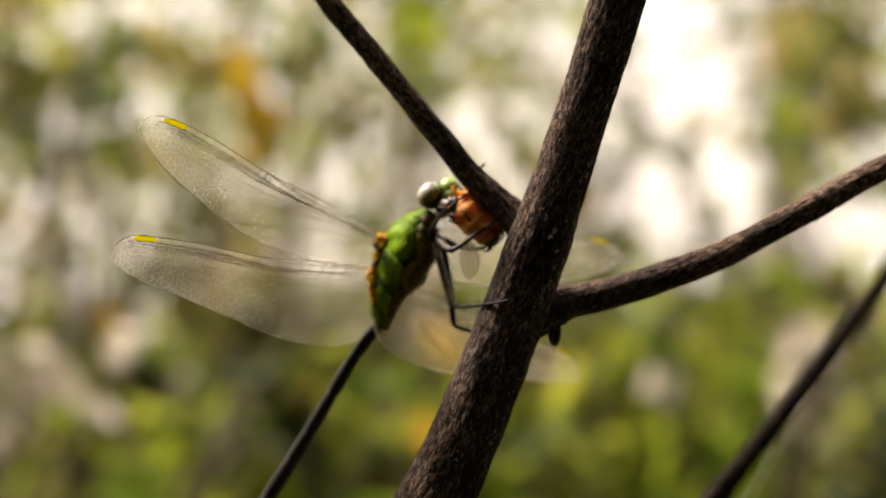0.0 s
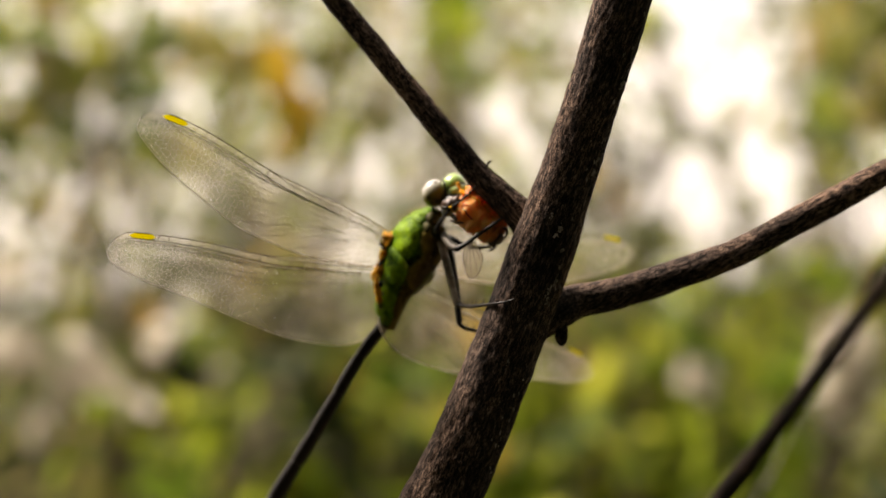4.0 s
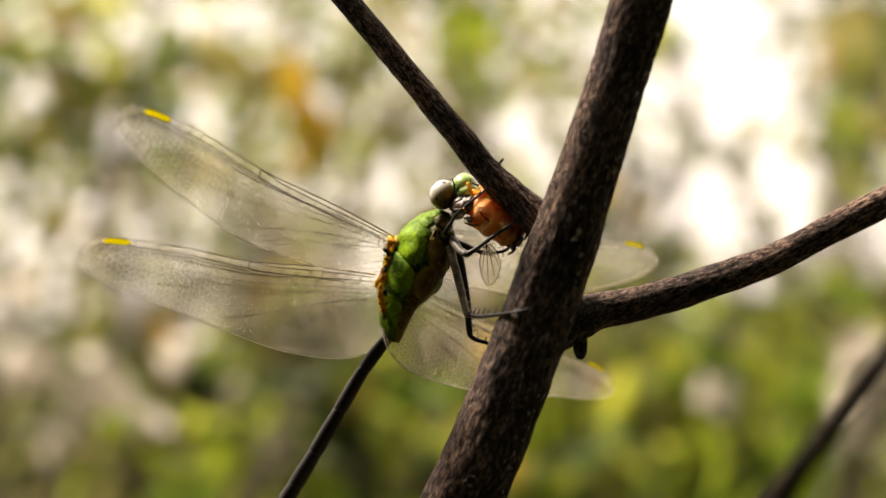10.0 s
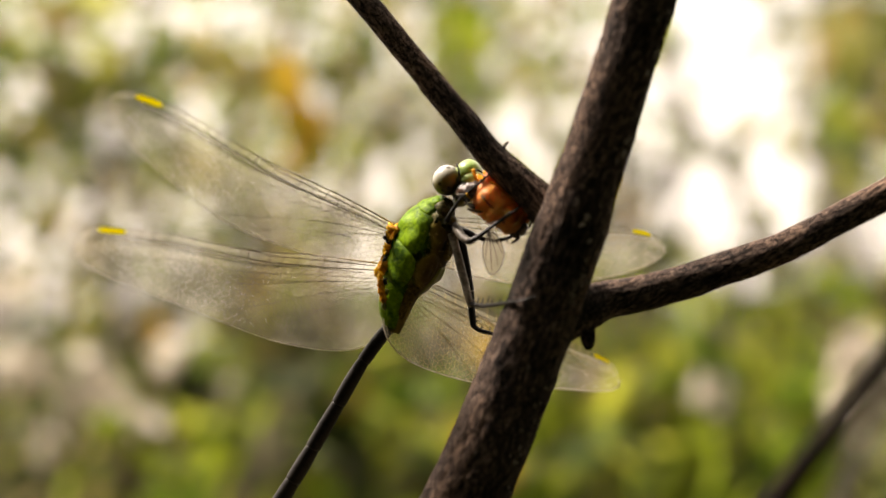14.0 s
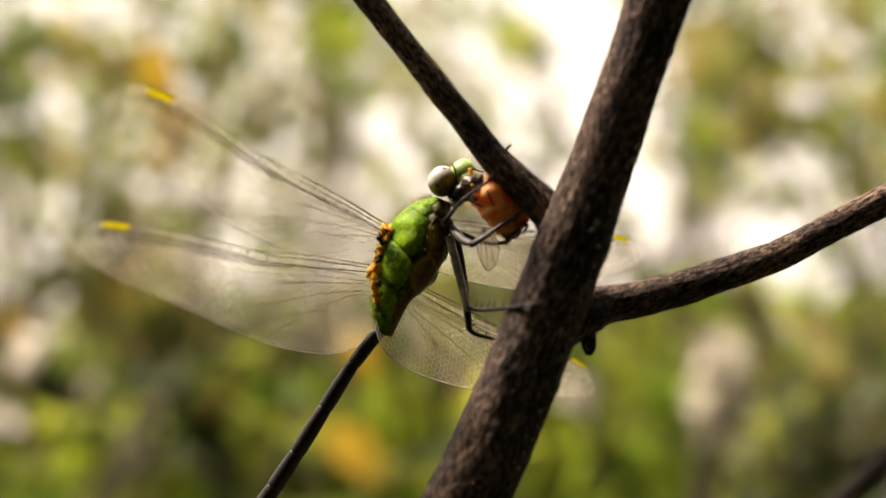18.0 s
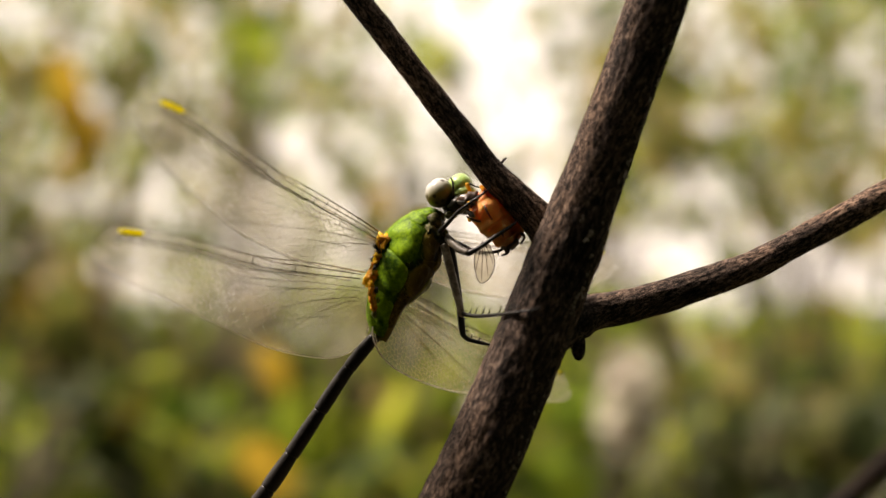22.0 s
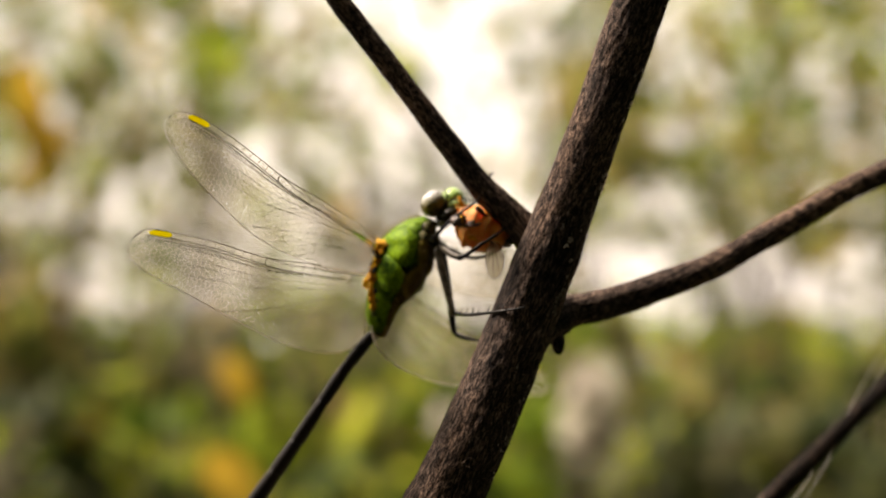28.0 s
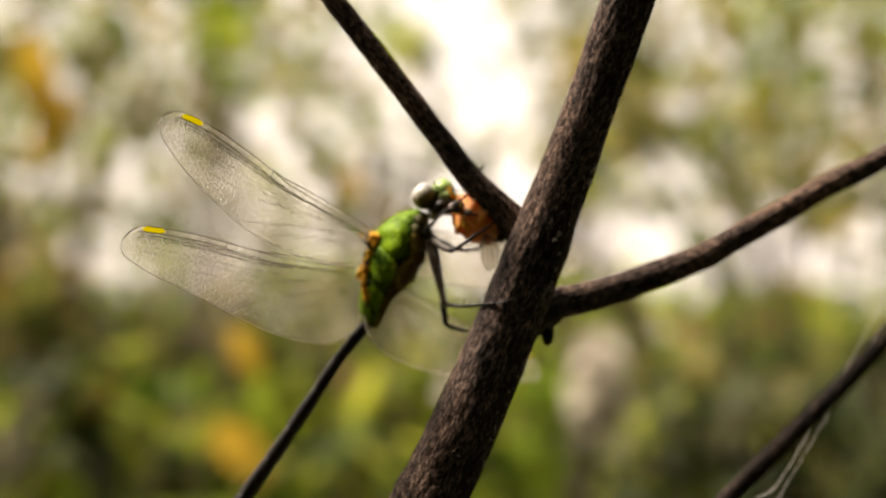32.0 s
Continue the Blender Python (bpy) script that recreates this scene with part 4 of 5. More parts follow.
        for y, lift in ((end + (tops(x) - end) * full, 0.003), (end + (radius(x) - end) * full, 0.003), (end + (radius(x) - end) * full, -0.003), (end + (tops(x) - end) * full, -0.003)):
            sg.v.append(at(x, y, lift))
            sg.uv.append((x, y))
    for i in range(8):
        for k in range(4):
            sg.f.append((i * 4 + k, i * 4 + (k + 1) % 4, i * 4 + 4 + (k + 1) % 4, i * 4 + 4 + k))
            sg.mi.append(0)
    part("wing_spot", sg.mesh("wing_spot", smooth=False), YELLOW, me, "yellow cell near the wing tip")
    specks = Shape()
    for _ in range(28):
        x = x1 - 0.05 - abs(rng.normal()) * 0.5
        y = ends(x) + (tops(x) - ends(x)) * (0.08 + 0.8 * rng.random() ** 1.6)
        r = 0.0022 + 0.003 * rng.random()
        specks.ball(at(x, y, 0.004), ((r * 1.6, 0, 0), (0, r, 0), (0, 0, r)), 5, 4)
    tagged(part("tip_speck", specks.mesh("tip_speck"), SILK, me, "pale specks towards the wing tip"), kind="stuff")
    return me


fly, fly_head = dragonfly()
HW_ROOT, HW_ALONG, HW_UP = (-0.739, 0.388, -0.015), (-0.7186, -0.6841, 0.1251), (0.2184, -0.0512, 0.9745)
FW_ROOT, FW_ALONG, FW_UP = (-0.581, 0.342, 0.27), (-0.624, -0.6933, 0.3605), (0.3855, 0.1281, 0.9138)
near_hind = wing(fly, "hind_wing", HW_SHAPE, HW_ROOT, HW_ALONG, HW_UP, 1.024, 1.09, 21, "clear hind wing with dark veins")
near_fore = wing(fly, "fore_wing", FW_SHAPE, FW_ROOT, FW_ALONG, FW_UP, 1.045, 1.3, 22, "clear fore wing with dark veins")
# far wings: backlight is put into golden veins and a milkier membrane
wing(fly, "hind_wing", HW_SHAPE, (-0.444, 0.477, -0.123), (0.7384, 0.5755, -0.3515), (0.1456, 0.3729, 0.9163), 0.971, 1.09, 23, "clear hind wing with backlight painted as golden veins", VEIN_GOLD, MEMBRANE_PALE, 0.006)
wing(fly, "fore_wing", FW_SHAPE, (-0.41, 0.571, 0.352), (0.867, 0.497, -0.0373), (0.0399, 0.0056, 0.9992), 0.985, 1.3, 24, "clear fore wing with backlight painted as golden veins", VEIN_GOLD, MEMBRANE_PALE, 0.006)


# ---- the prey in its jaws: local x points to the tail ----
def prey():
    p = thing("prey_insect", "half-eaten orange-brown insect held in the jaws", "insect", base=V(0.3, 0.0, 0.42))
    def mk(s, n):
        s.v = [np.array(v) * (1.2, 1.1, 1.25) for v in s.v]
        return s.mesh(n, about=(0, 0, 0))

    rows = [(-0.19, -0.01, 0.03, 0.07), (-0.14, -0.01, 0.035, 0.125), (-0.06, -0.01, 0.02, 0.15), (0.03, 0, 0.01, 0.15), (0.1, 0, 0.0, 0.125), (0.17, 0, -0.012, 0.1), (0.21, 0, -0.02, 0.05)]
    wedge = lambda c, l, a: 1 + 0.17 * math.cos(3 * a + 0.9) + 0.06 * math.cos(5 * a) + 0.05 * math.sin(l * 70) + 0.2 * noise.noise(Vector((l * 16, math.cos(a) * 2.5, math.sin(a) * 2.5)))
    body = part("abdomen", mk(Shape().tube(rows, 40, 10, wedge), "abdomen"), PREY_M, p, "orange-brown abdomen", at=V(0.3, 0, 0.42))

    def bit(name, s, m, label=""):
        return part(name, mk(s, name), m, p, label, at=V(0.3, 0, 0.42))

    rng = np.random.default_rng(4)

    def shard(c, length, width, m, label):
        """A thin, bent, ragged sliver of shell."""
        s, ax, sd = Shape(), unit(rng.normal(size=3)), unit(rng.normal(size=3))
        sd = unit(np.cross(ax, sd))
        up = np.cross(ax, sd)
        for i in range(6):
            t = i / 5
            w = width * (0.35 + 0.65 * math.sin(math.pi * min(1, t * 0.8 + 0.15))) * (0.7 + 0.6 * rng.random())
            mid = np.array(c) + ax * length * (t - 0.5) + up * 0.2 * length * (t - 0.5) ** 2
            for q, h in ((-1, 0.004), (1, 0.004), (1, -0.004), (-1, -0.004)):
                s.v.append(mid + sd * w * q + up * h)
                s.uv.append((t, q))
        for i in range(5):
            for k in range(4):
                s.f.append((i * 4 + k, i * 4 + (k + 1) % 4, i * 4 + 4 + (k + 1) % 4, i * 4 + 4 + k))
                s.mi.append(0)
        s.f += [(3, 2, 1, 0), (20, 21, 22, 23)]
        s.mi += [0, 0]
        bit("shell_scrap", s, m, label)

    bit("tail", Shape().ball((0.2, 0, -0.02), ((0.045, 0, 0), (0, 0.06, 0), (0, 0, 0.07)), 14, 9, bump=0.5, seed=1), PREY_DARK, "dark brown tail tip")
    bit("back_plate", Shape().ball((-0.19, -0.08, -0.06), ((0.05, 0, 0.02), (0, 0.04, 0), (0, 0, 0.06)), 18, 10, bump=0.7, seed=6), PREY_DARK, "dark chewed front")
    for k in range(4):
        x = -0.03 + 0.06 * k
        rr = 0.136 - 0.9 * (x - 0.03) ** 2
        bit("ridge", Shape().tube([(x + 0.02 * math.cos(a), -rr * math.cos(a) * 0.98, 0.005 + rr * math.sin(a), 0.005) for a in np.linspace(-1.2, 1.2, 12)], 6, 2), PREY_M)
    bit("edge", Shape().tube([(-0.21, -0.03, 0.08, 0.014), (-0.12, -0.05, 0.125, 0.02), (0.0, -0.06, 0.13, 0.017), (0.1, -0.055, 0.1, 0.014), (0.17, -0.04, 0.06, 0.01)], 8, 6, lambda c, l, a: 1 + 0.4 * noise.noise(Vector((l * 20, a, 0)))), ORANGE_BASE, "bright orange edge")
    bit("edge", Shape().tube([(-0.17, -0.08, 0.05, 0.008), (-0.06, -0.11, 0.08, 0.01), (0.06, -0.115, 0.07, 0.007), (0.14, -0.1, 0.04, 0.005)], 8, 6), ORANGE_BASE, "bright orange edge")
    bit("blotch", Shape().ball((-0.03, -0.108, -0.03), ((0.05, 0, 0.02), (0, 0.028, 0), (0, 0, 0.035)), 14, 8, bump=0.8, seed=9), PREY_DARK, "dark blotch")
    for k in range(16):
        c = (-0.2 + 0.16 * rng.random(), -0.08 + 0.04 * rng.normal(), -0.2 + 0.3 * rng.random())
        kind = (PREY_DARK, ORANGE_BASE, PREY_M, GREY_CUTICLE)[k % 4]
        shard(c, 0.06 + 0.08 * rng.random(), 0.01 + 0.016 * rng.random(), kind, ("torn dark scrap of shell", "torn orange scrap of shell", "torn orange scrap of shell", "torn grey scrap of shell")[k % 4])
    for a, b, c in (((0.16, -0.04, 0.05), (0.22, -0.05, 0.07), (0.25, -0.06, 0.02)), ((0.19, -0.03, -0.04), (0.24, -0.03, -0.07), (0.23, -0.04, -0.12))):
        bit("leg", Shape().tube([(*a, 0.014), (*b, 0.011), (*c, 0.006)], 7, 6), PREY_DARK, "thin dark leg")
    def flap(pts, label):
        s = Shape()
        o = spline(list(pts) + [pts[0]], 5)[:-1]
        mid = o.mean(0)
        s.v, s.uv = [mid + (0, 0.012, 0)] + list(o), [(0, 0)] * (len(o) + 1)
        s.f = [(0, 1 + k, 1 + (k + 1) % len(o)) for k in range(len(o))]
        s.mi = [0] * len(s.f)
        wv = bit("wing", s, MILKY, label)
        t = Shape()
        t.tube([(*o[k], 0.0035) for k in range(len(o))], 5, 1, closed=False)
        t.tube([(*o[0], 0.004), (*(mid + (0, -0.004, 0)), 0.003), (*o[len(o) // 2], 0.0025)], 5, 4)
        part("vein", mk(t, "vein"), PREY_DARK, wv).matrix_parent_inverse = Matrix()
    flap([(0.0, 0.1, 0.1), (0.06, 0.12, 0.17), (0.14, 0.14, 0.18), (0.2, 0.14, 0.12), (0.16, 0.12, 0.05)], "torn milky wing")
    # a wing that always hangs straight down from its root
    s, t = Shape(), Shape()
    o = spline([(0.0, 0, 0.0), (-0.05, -0.01, -0.11), (-0.04, -0.015, -0.23), (0.01, -0.02, -0.33), (0.08, -0.02, -0.29), (0.115, -0.01, -0.16), (0.06, 0, -0.03), (0.0, 0, 0.0)], 5)[:-1]
    mid = o.mean(0)
    s.v, s.uv = [mid + (0, 0.012, 0)] + list(o), [(0, 0)] * (len(o) + 1)
    s.f = [(0, 1 + k, 1 + (k + 1) % len(o)) for k in range(len(o))]
    s.mi = [0] * len(s.f)
    root = Vector((0.09, -0.06, -0.2)) / 100
    hang = part("wing", s.mesh("wing", about=(0, 0, 0)), MILKY, p, "torn milky wing hanging down", at=V(0.3, 0, 0.42) + root)
    t.tube([(*q, 0.0035) for q in o], 5, 1, closed=False)
    for e in ((-0.03, -0.015, -0.23), (0.02, -0.02, -0.31), (0.07, -0.018, -0.27), (0.1, -0.015, -0.17)):
        t.tube([(0, 0, 0, 0.004), (e[0] * 0.6, e[1] - 0.004, e[2] * 0.5, 0.003), (*e, 0.002)], 5, 4)
    part("vein", t.mesh("vein", about=(0, 0, 0)), PREY_DARK, hang).matrix_parent_inverse = Matrix()
    return p, hang, root


prey_insect, hanging_wing, wing_root = prey()


# ---- the shrubs behind ----
def bearing(azimuth, elevation, far):
    a = radians(azimuth)
    return Vector((far * math.sin(a), far * math.cos(a), SUBJECT_HEIGHT + far * math.tan(radians(elevation))))


def leaf_mesh(name, rng, spots, length, droop=0.35):
    """spots: centre, radius, number of leaves. Each leaf is a folded blade of eight triangles."""
    vs, fs = [], []
    for centre, radius, count in spots:
        for _ in range(count):
            g = rng.normal(size=3)
            g *= radius * rng.random() ** 0.4 / np.linalg.norm(g)
            c = np.array(centre) + g * (1, 1, 0.85)
            ax = rng.normal(size=3)
            ax[2] -= droop
            ax /= np.linalg.norm(ax)
            sd = np.cross(ax, rng.normal(size=3))
            sd /= np.linalg.norm(sd)
            up = np.cross(ax, sd)
            L = length * (0.6 + 0.8 * rng.random())
            W = L * (0.2 + 0.1 * rng.random())
            b = len(vs)
            for t, w in ((0, 0), (0.3, 0.85), (0.65, 0.8), (1, 0)):
                mid = c + ax * L * (t - 0.5) - up * L * 0.25 * (t - 0.5) ** 2
                if w:
                    vs += [mid + sd * W * w + up * W * 0.3, mid, mid - sd * W * w + up * W * 0.3]
                else:
                    vs.append(mid)
            fs += [(b, b + 1, b + 2), (b, b + 2, b + 3), (b + 1, b + 4, b + 5, b + 2), (b + 2, b + 5, b + 6, b + 3), (b + 4, b + 7, b + 5), (b + 5, b + 7, b + 6)]
    return mesh_of(name, vs, fs, True)


def shrub(label, foot, clumps, material, length, seed, category="shrub", stem=0.008, name="shrub", skip=1):
    """A shrub: stems from its foot to each clump of leaves. clumps: azimuth, elevation, distance, radius, leaves."""
    rng = np.random.default_rng(seed)
    s = thing(name, label, category, "shrubs behind the twig")
    spots = [(bearing(a, e, f), r, n) for a, e, f, r, n in clumps]
    wood = Shape()
    foot = np.array(foot, float)
    for i, (c, r, n) in enumerate(spots):
        if i % skip:
            continue
        c = np.array(c)
        mid = foot + (c - foot) * (0.35, 0.35, 0.6) + rng.normal(size=3) * 0.04
        wood.tube([(*foot, stem * 1.3), (*mid, stem), (*c, stem * 0.5)], 6, 5)
        for _ in range(3):
            e = c + rng.normal(size=3) * r * 0.6
            wood.tube([(*(mid * 0.3 + c * 0.7), stem * 0.5), (*((c + e) / 2 + rng.normal(size=3) * 0.02), stem * 0.35), (*e, stem * 0.2)], 5, 3)
    tagged(part("branchwork", wood.mesh("branchwork", cm=False), TWIG_FAR, s, "thin grey-brown branches"), kind="stuff")
    tagged(part("foliage", leaf_mesh("foliage", rng, spots, length), material, s, "many small leaves"), kind="stuff")
    return s


GREENS = "leafy green shrub with broad bright leaves"
OLIVES = "olive-green shrub with long leafy shoots"
shrub(OLIVES, (-0.9, 1.7, 0), [(-24, 10, 1.9, 0.13, 34), (-20.5, 9.5, 1.9, 0.1, 22), (-26, 7, 1.9, 0.1, 16), (-29, 11, 2, 0.18, 40), (-27, -7, 1.8, 0.18, 34), (-22, -10, 1.7, 0.2, 44), (-24, -4, 1.9, 0.1, 18)], LEAF_PALE, 0.08, 1)
shrub(GREENS, (-0.2, 1.5, 0), [(-5, 11.4, 1.7, 0.07, 10), (-4, 9, 1.8, 0.06, 5), (-8.4, -6.2, 1.5, 0.1, 34), (-14, -8.5, 1.6, 0.12, 30), (-3, -8.5, 1.5, 0.13, 45), (-8, -12, 1.4, 0.2, 80), (-17, -12, 1.4, 0.2, 80), (-19, -6.5, 1.7, 0.09, 16)], LEAF_VIVID, 0.075, 2)
shrub(GREENS, (0.35, 1.7, 0), [(4.3, 10.7, 1.8, 0.05, 6), (4.9, -6.4, 1.6, 0.1, 36), (11.8, -1.5, 1.7, 0.07, 9), (8, -2.9, 1.7, 0.07, 8), (10, -7.5, 1.6, 0.15, 50), (3, -11, 1.5, 0.2, 80), (18, -8, 1.6, 0.13, 40), (12, -12, 1.5, 0.22, 90), (13.1, 5.6, 1.8, 0.08, 13), (0, -7.5, 1.6, 0.1, 24)], LEAF_VIVID, 0.075, 3)
shrub(OLIVES, (0.9, 1.9, 0), [(13.8, 10, 1.9, 0.09, 15), (15.5, -1.5, 1.9, 0.05, 7), (13.5, 0.6, 1.9, 0.03, 4), (20, -5, 1.9, 0.13, 24), (24, 5, 2, 0.16, 30), (22, -9, 1.7, 0.22, 80), (18, 9, 2.1, 0.14, 16), (28, 0, 2, 0.25, 60), (27, -10, 1.8, 0.3, 90)], LEAF_OLIVE, 0.075, 4)


shrub("deep green leafy shrub close to the ground", (-0.6, 1.2, 0), [(-14.5, -7.4, 1.3, 0.06, 8), (-11, -9, 1.3, 0.06, 9), (-8, -10.5, 1.3, 0.06, 10), (-13, -11, 1.3, 0.08, 12), (-12.5, -5.4, 1.3, 0.04, 6)], LEAF_DEEP, 0.07, 12)
shrub("deep green leafy shrub close to the ground", (0.6, 1.2, 0), [(25, -6.5, 1.3, 0.08, 22), (22.5, -6, 1.3, 0.05, 9), (27.5, -9, 1.3, 0.1, 30), (23.5, -10, 1.3, 0.08, 18), (28.5, -4.5, 1.3, 0.05, 8), (18, -7, 1.3, 0.05, 10), (20, -9, 1.3, 0.06, 14), (17, -10, 1.3, 0.06, 12), (21.5, -7.5, 1.3, 0.05, 10)], LEAF_DEEP, 0.07, 13)
# two added pale shrubs imitate bright sky between the leaves
shrub("straw-pale shrub standing in for bright sky gaps in the greenery", (0.4, 1.45, 0), [(14, -4.4, 1.38, 0.035, 22), (14.3, -6.3, 1.38, 0.04, 26), (13.7, -7.6, 1.38, 0.03, 10), (7, -6.2, 1.4, 0.02, 8)], LEAF_SKY_GAP, 0.045, 8)
shrub("straw-pale shrub standing in for bright sky gaps in the greenery", (-0.7, 1.4, 0), [(-26, -4.2, 1.55, 0.05, 34), (-23.5, -5.2, 1.55, 0.05, 34), (-16.6, -6.2, 1.55, 0.03, 12), (-21.5, -6.8, 1.5, 0.045, 26), (-25, -7.5, 1.5, 0.04, 18), (-19.5, -4.2, 1.55, 0.035, 14), (-27, -1, 1.6, 0.05, 16), (-22, -1.5, 1.6, 0.035, 8)], LEAF_SKY_GAP, 0.035, 9)
shrub("thin beige-leaved shrub in the open gap", (0.1, 2.0, 0), [(3.6, 4.4, 2.1, 0.06, 38), (1.8, 2.4, 2.1, 0.05, 28), (4.6, 1.4, 2.1, 0.05, 16), (2.4, 6.2, 2.1, 0.05, 16), (5, 6, 2.1, 0.04, 8), (0.6, 5.2, 2.1, 0.04, 10), (9, 1.2, 2.1, 0.06, 16), (11, -0.6, 2.1, 0.06, 16), (7.4, -1, 2.1, 0.05, 12), (12.4, 2.6, 2.1, 0.05, 12)], LEAF_GREY, 0.035, 15)


shrub(GREENS, (0.05, 1.55, 0), [(-6, -3, 1.6, 0.05, 9), (-3, -4.4, 1.6, 0.06, 12), (-8, -4, 1.6, 0.05, 8), (-0.6, -3.4, 1.6, 0.05, 8), (2, -5, 1.6, 0.06, 12), (-4.6, -1.4, 1.65, 0.04, 4)], LEAF_OLIVE, 0.065, 16)
shrub(OLIVES, (-0.75, 1.95, 0), [(-23.5, 8.5, 2, 0.07, 12), (-19, 10, 2, 0.07, 12), (-15, 10.3, 2, 0.06, 9), (-10.5, 9.6, 2, 0.05, 7), (-8.3, 7.2, 2, 0.04, 5), (-20.5, 5.5, 2, 0.05, 8)], LEAF_OLIVE, 0.07, 17)
shrub("brownish olive shrub, thin and shaded", (-0.25, 1.6, 0), [(-12.6, 0.2, 1.6, 0.06, 8), (-10.2, -2.6, 1.6, 0.07, 14), (-13.4, -2.8, 1.6, 0.07, 22), (-15.5, 2.4, 1.7, 0.05, 12), (-11.5, 3.0, 1.7, 0.05, 4), (-16.5, -0.8, 1.7, 0.06, 16), (-12, -5, 1.6, 0.07, 7)], LEAF_OLIVE, 0.065, 14)


def thicket(label, first, last, far, count, material, length, seed, opens):
    """A stand of thin saplings seen between two bearings; opens(azimuth, elevation) gives the share of leaves kept."""
    rng = np.random.default_rng(seed)
    clumps = []
    while len(clumps) < count:
        a, e = first + (last - first) * rng.random(), -15 + 31 * rng.random()
        if rng.random() < opens(a, e):
            f = far * (0.85 + 0.3 * rng.random())
            clumps.append((a, e, f, far * (0.008 + 0.03 * rng.random()), int(1 + 5 * rng.random() ** 2)))
    mid = radians((first + last) / 2)
    return shrub(label, (far * math.sin(mid), far * math.cos(mid), 0), clumps, material, length, seed, "sapling", 0.0008 * far, "sapling", 9)


def keep_mid(a, e):
    low = 1 / (1 + math.exp((e + 4.5) / 1.3))
    gap = math.exp(-((a - 5.5) / 4.5) ** 2) * (e > 1)
    right = 1 / (1 + math.exp(-(a - 12) / 1.0))
    upper = math.exp(-((a + 10) / 6) ** 2) / (1 + math.exp(-(e - 4) / 1.5))
    band = 0.12 if a > 7 and -3 < e < 3 else 1.0
    left = 1.5 if a < -13 and -3 < e < 5 else 1.0
    return band * left * max(0.05, 0.3 + 0.6 * low + 0.4 * right + 0.3 * upper - 0.27 * gap + (0.15 if e > 8 and a < -14 else 0))


for k in range(8):
    a0 = -34 + 8.5 * k
    more = 1.0 + 0.25 * (a0 > 8) + 0.3 * (-18 < a0 < -5)
    thicket("slim olive-green sapling with small leaves", a0, a0 + 8.5, 2.4, int(230 * more), LEAF_OLIVE if k % 2 else LEAF_PALE, 0.06, 30 + k, keep_mid)
    thicket("pale grey-green sapling with thin foliage", a0, a0 + 8.5, 3.8, int(260 * more), LEAF_GREY, 0.08, 50 + k, keep_mid)


def keep_green(a, e):
    gap = math.exp(-((a - 5.5) / 4.5) ** 2) * (e > 0)
    return max(0.03, 0.6 - 0.6 * gap - (0.35 if a > 7 and -3 < e < 3 else 0))


for k in range(8):
    thicket("slim bright green sapling with sparse leaves", -34 + 8.5 * k, -25.5 + 8.5 * k, 2.9, 60, LEAF_VIVID, 0.075, 70 + k, keep_green)


def far_woods():
    """Hazy woodland far behind, uncountable."""
    rng = np.random.default_rng(77)
    spots = []
    for _ in range(480):
        a, f = rng.uniform(-50, 50), rng.uniform(9, 16)
        top = -2.5 + 3.5 * noise.noise(Vector((a * 0.25, 0, 0))) - 3.5 * (a < -15)
        spots.append((bearing(a, rng.uniform(-11, max(top, -10)), f), 0.5 + 0.5 * rng.random(), 26))
    w = part("far_woods", leaf_mesh("far_woods", rng, spots, 0.36), LEAF_VIVID)
    tagged(w, "hazy yellow-green woodland in the distance", "woodland", kind="stuff")


far_woods()


def unseen_growth():
    """Dense dark growth added out of view on the near side, to shut off the sky behind the viewer."""
    rng = np.random.default_rng(91)
    for k in range(10):
        mid = 68 + 20 * k
        clumps = [(mid + rng.uniform(-13, 13), rng.uniform(-38, 72), rng.uniform(1.0, 1.6), 0.17 + 0.13 * rng.random(), 34) for _ in range(54)]
        foot = bearing(mid, 0, 1.4)
        shrub("unseen dark green shrub added to block light, broad leaves", (foot.x, foot.y, 0), clumps, LEAF_DARK, 0.13, 200 + k, skip=3)


unseen_growth()


def lone_leaf(a, e, f, length, turn, material, label, name="hanging_leaf"):
    """One large leaf on its stalk."""
    c, n = bearing(a, e, f), 14
    s = Shape()
    ax, sd = Vector((math.sin(radians(turn)), 0.25, -math.cos(radians(turn)))), Vector((math.cos(radians(turn)), 0.1, math.sin(radians(turn))))
    for i in range(n + 1):
        t = i / n
        w = 0.27 * length * math.sin(math.pi * t ** 0.8) ** 0.8 if 0 < i < n else 0.001
        for q in (-1, -0.5, 0, 0.5, 1):
            p = c + ax * length * (t - 0.5) + sd * w * q + Vector((0, 0.3 * w * abs(q) + 0.08 * length * math.sin(t * 3), 0))
            s.v.append(p)
            s.uv.append((t, q))
    for i in range(n):
        for k in range(4):
            b = i * 5 + k
            s.f.append((b, b + 1, b + 6, b + 5))
            s.mi.append(0)
    t = thing(name, label, "leaf", "large leaves behind")
    part("blade", s.mesh("blade", cm=False), material, t)
    stalk = c - ax * length * 0.5
    part("stalk", Shape().tube([(*stalk, 0.0015), (*(stalk + Vector((0.01, 0.01, 0.05))), 0.0018), (*(stalk + Vector((0.0, 0.08, 0.16))), 0.002)], 6, 4).mesh("stalk", cm=False), TWIG_FAR, t)


YL = "large yellowed leaf hanging from a sapling"
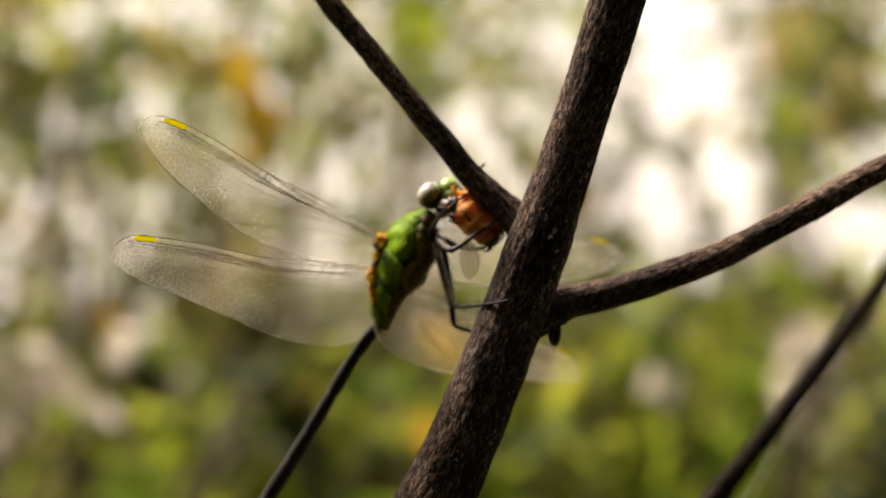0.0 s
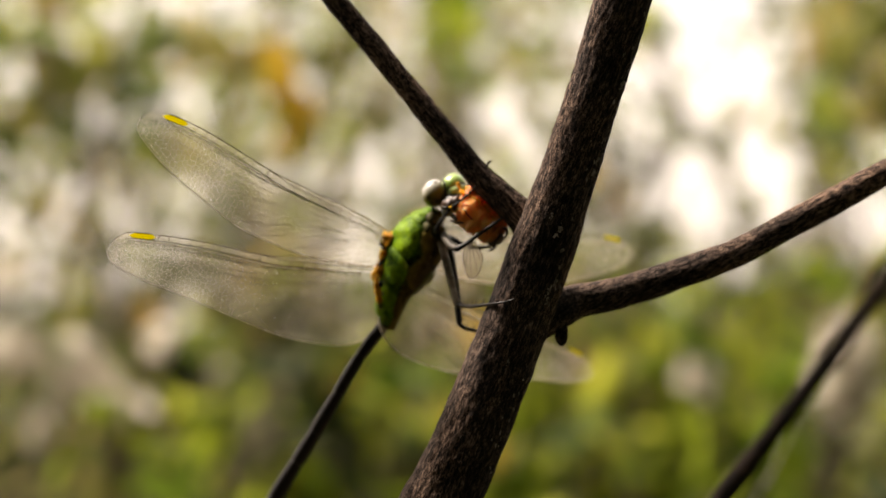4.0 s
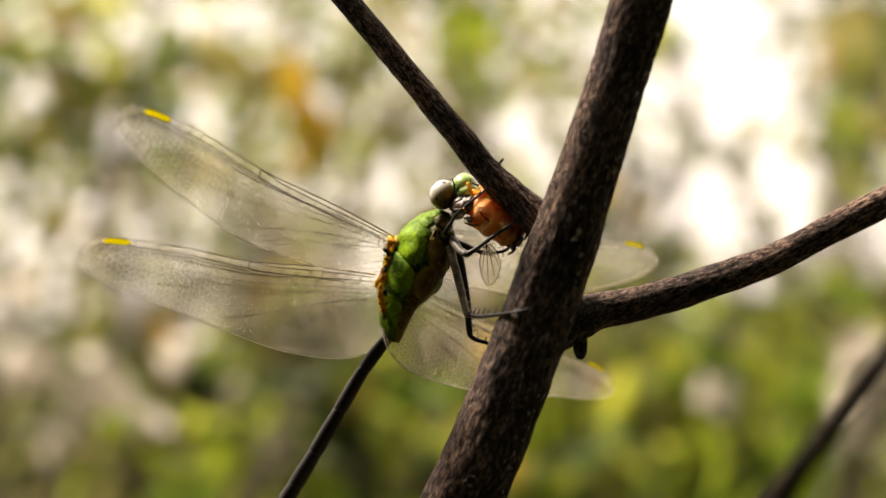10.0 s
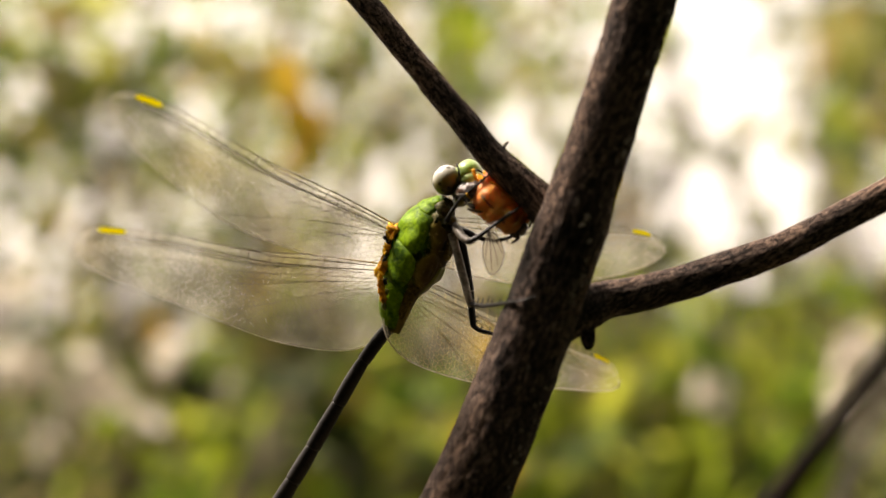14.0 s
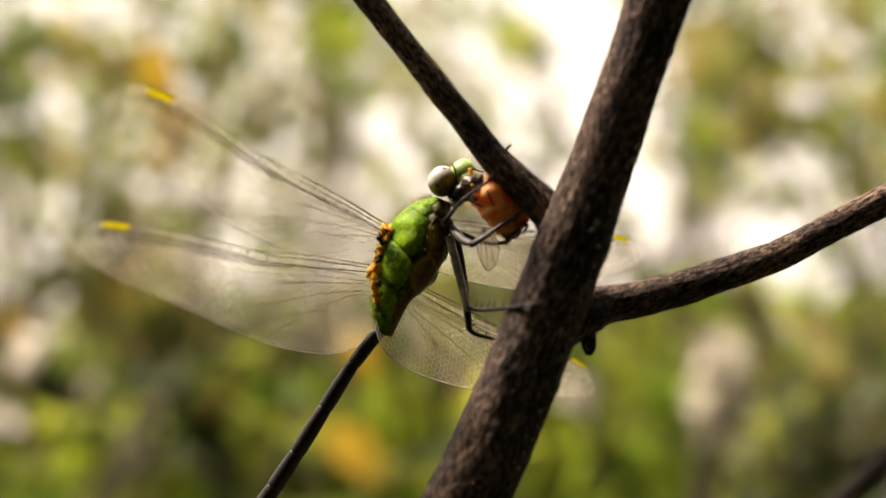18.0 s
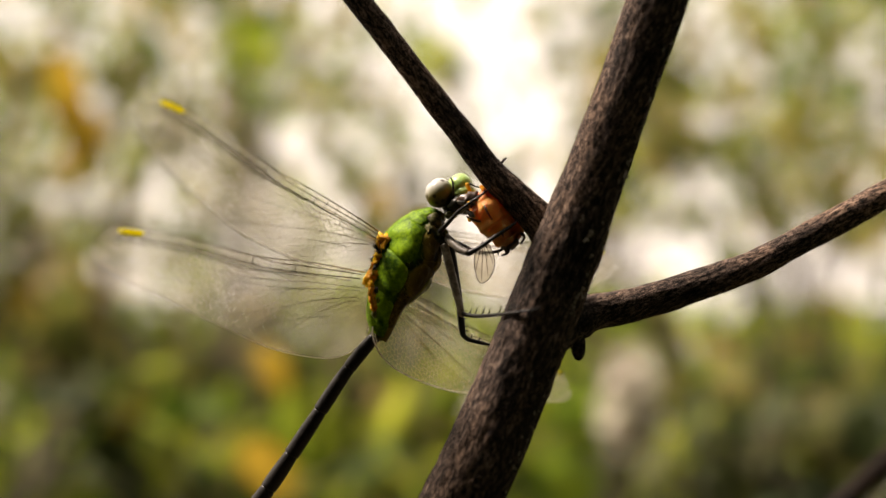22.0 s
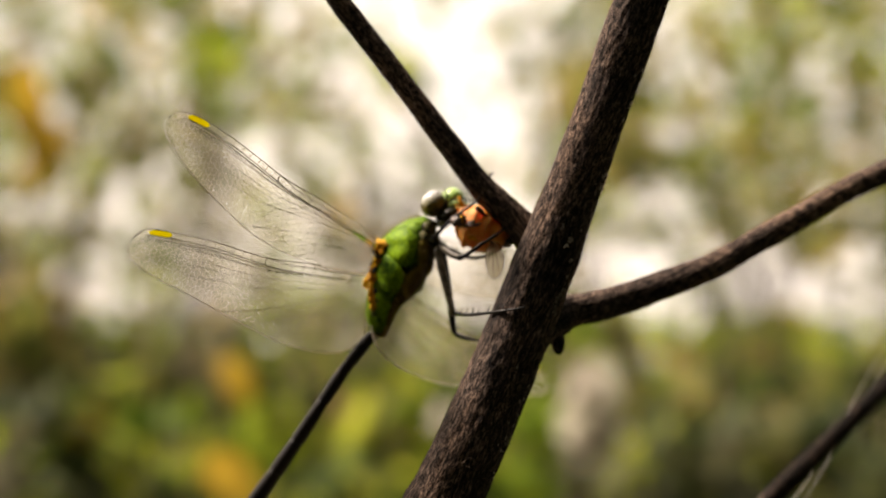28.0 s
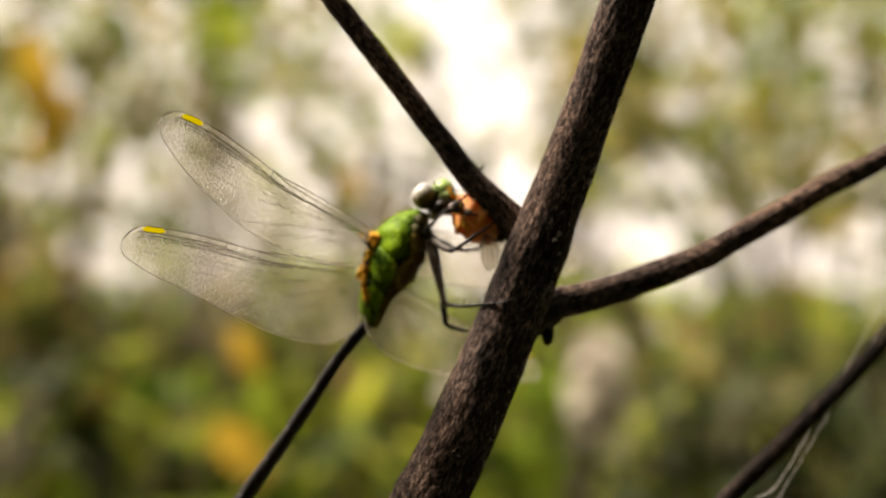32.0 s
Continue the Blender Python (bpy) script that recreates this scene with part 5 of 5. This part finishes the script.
for row in ((-13.6, 9.0, 1.9, 0.11, 10), (-12.7, 6.6, 1.92, 0.12, -6), (-13.2, 7.8, 1.95, 0.1, 25), (-15.0, -1.2, 1.7, 0.09, 15), (-20.3, -3, 1.6, 0.06, -20), (-3.6, -4.3, 1.5, 0.08, 30), (-10.8, -6.6, 1.45, 0.08, -15), (18.4, -6.2, 1.7, 0.12, 10), (-3.8, -9.4, 1.18, 0.085, 40), (1.7, 3.6, 2.2, 0.1, 5), (3.2, 2.5, 2.3, 0.1, -30)):
    lone_leaf(*row, LEAF_YELLOW, YL)
lone_leaf(-18.4, -6.8, 1.55, 0.13, 5, LEAF_DARK, "large dark green leaf hanging among shrubs")
lone_leaf(-5.2, 11.2, 1.7, 0.12, -35, LEAF_VIVID, "large bright green leaf against the sky")


def motions():
    """The jaws work and the prey is turned bit by bit."""
    rows, swing = [], []
    held = [(0, 0.29, 0.41, 47), (3, 0.27, 0.412, 45), (6, 0.25, 0.388, 44), (8, 0.29, 0.42, 42), (10.5, 0.3, 0.417, 42), (12.5, 0.29, 0.405, 40), (14.5, 0.3, 0.41, 46), (17, 0.285, 0.416, 54), (18.5, 0.3, 0.45, 58),
            (20.5, 0.31, 0.445, 56), (21.5, 0.31, 0.415, 52), (23, 0.295, 0.43, 50), (24, 0.33, 0.43, 48), (25.5, 0.314, 0.43, 42), (27.5, 0.295, 0.385, 14), (29, 0.3, 0.375, 16), (30.5, 0.33, 0.373, 20), (32, 0.34, 0.396, 26)]
    for t, x, z, a in held:
        v = V(x - 0.01, 0.0, z + 0.035)
        roll = 0 if t < 26 else -50
        rows.append((t, pose(v.x, v.y, v.z, roll, a, 0)))
        back = pose(0, 0, 0, roll, a, 0).inverted() @ pose(0, 0, 0, 0, 6 * math.sin(t * 0.9), 0)
        swing.append((t, Matrix.Translation(wing_root) @ back))
    walk(prey_insect, rows)
    walk(hanging_wing, swing)
    # the right stem lifts and the thin twig drifts in the wind: seconds and degrees, seconds and centimetres
    base = V(0.94, -0.08, -0.36)
    lifts = [(0, 0.6), (3, 0.6), (9, -0.1), (19, 0.0), (21, 0.2), (23, 0.6), (25, 0.9), (27.5, 1.7), (28, 1.8), (29, 2.4), (30.5, 2.2), (32, 1.8)]
    walk(right_stem, [(t, Matrix.Translation(base) @ Matrix.Rotation(radians(-a), 4, "Y") @ Matrix.Translation(-base)) for t, a in lifts])
    drift = [(0, -0.03), (3, -0.04), (6, -0.03), (9, -0.05), (12, -0.2), (14, -0.19), (17, -0.16), (19, -0.19), (21, -0.14), (23, -0.08), (25, -0.06), (28, -0.065), (29, -0.06), (30.5, -0.12), (32, -0.16)]
    walk(slanting_twig, [(t, pose(d / 100, 0, 0)) for t, d in drift])
    # the near wings shift a little on their roots: seconds, degrees raised, degrees swung
    raised = [(0, 2.34, -2.37), (3, 2.56, -2.56), (5.5, 2.65, -3.7), (8.5, 2.35, -3.7), (11, 2.35, -4.0), (13, 2.06, -3.5), (14, 1.5, -2.6), (16.5, 1.04, -1.3), (18, 0.9, -0.4), (20, 0.25, -1.3), (22, 0.3, -2.0), (24, 0.37, -1.6), (25.5, 0.6, -2.2), (27.5, 1.15, -2.6), (30, 0.95, -2.0), (32, 1.0, -2.6)]
    swung = [(0, 0.73, -0.3), (3, 0.85, -1.5), (5.5, 0.95, -2.0), (8.5, 0.6, -3.9), (11, -0.1, -5.0), (13, -0.05, -3.9), (14, -0.15, -3.1), (16.5, 0.06, -1.8), (18, 0.35, -0.7), (20, -0.1, -1.2), (22, -0.05, -1.2), (24, 0.3, -0.5), (25.5, 0.6, -0.7), (27.5, 0.65, -1.5), (30, 0.52, -1.5), (32, 0.4, -2.3)]
    for blade, root, along, up, rows in ((near_fore, FW_ROOT, FW_ALONG, FW_UP, raised), (near_hind, HW_ROOT, HW_ALONG, HW_UP, swung)):
        r, n = V(*root), Vector(along).cross(Vector(up))
        walk(blade, [(t, Matrix.Translation(r) @ Matrix.Rotation(radians(a), 4, n) @ Matrix.Rotation(radians(b), 4, Vector(up)) @ Matrix.Translation(-r)) for t, a, b in rows])
    turns, n = [], V(*NECK) - V(-0.4, 0.33, 0.05)
    for i in range(65):
        t = i * 0.5
        nod = 1.6 * math.sin(t * 4.1) + 1.2 * math.sin(t * 2.3 + 1)
        turns.append((t, pose(n.x, n.y, n.z, 0.6 * math.sin(t * 1.7), nod + (4 if t > 26.5 else 0), 0.8 * math.sin(t * 1.1))))
    walk(fly_head, turns)


motions()
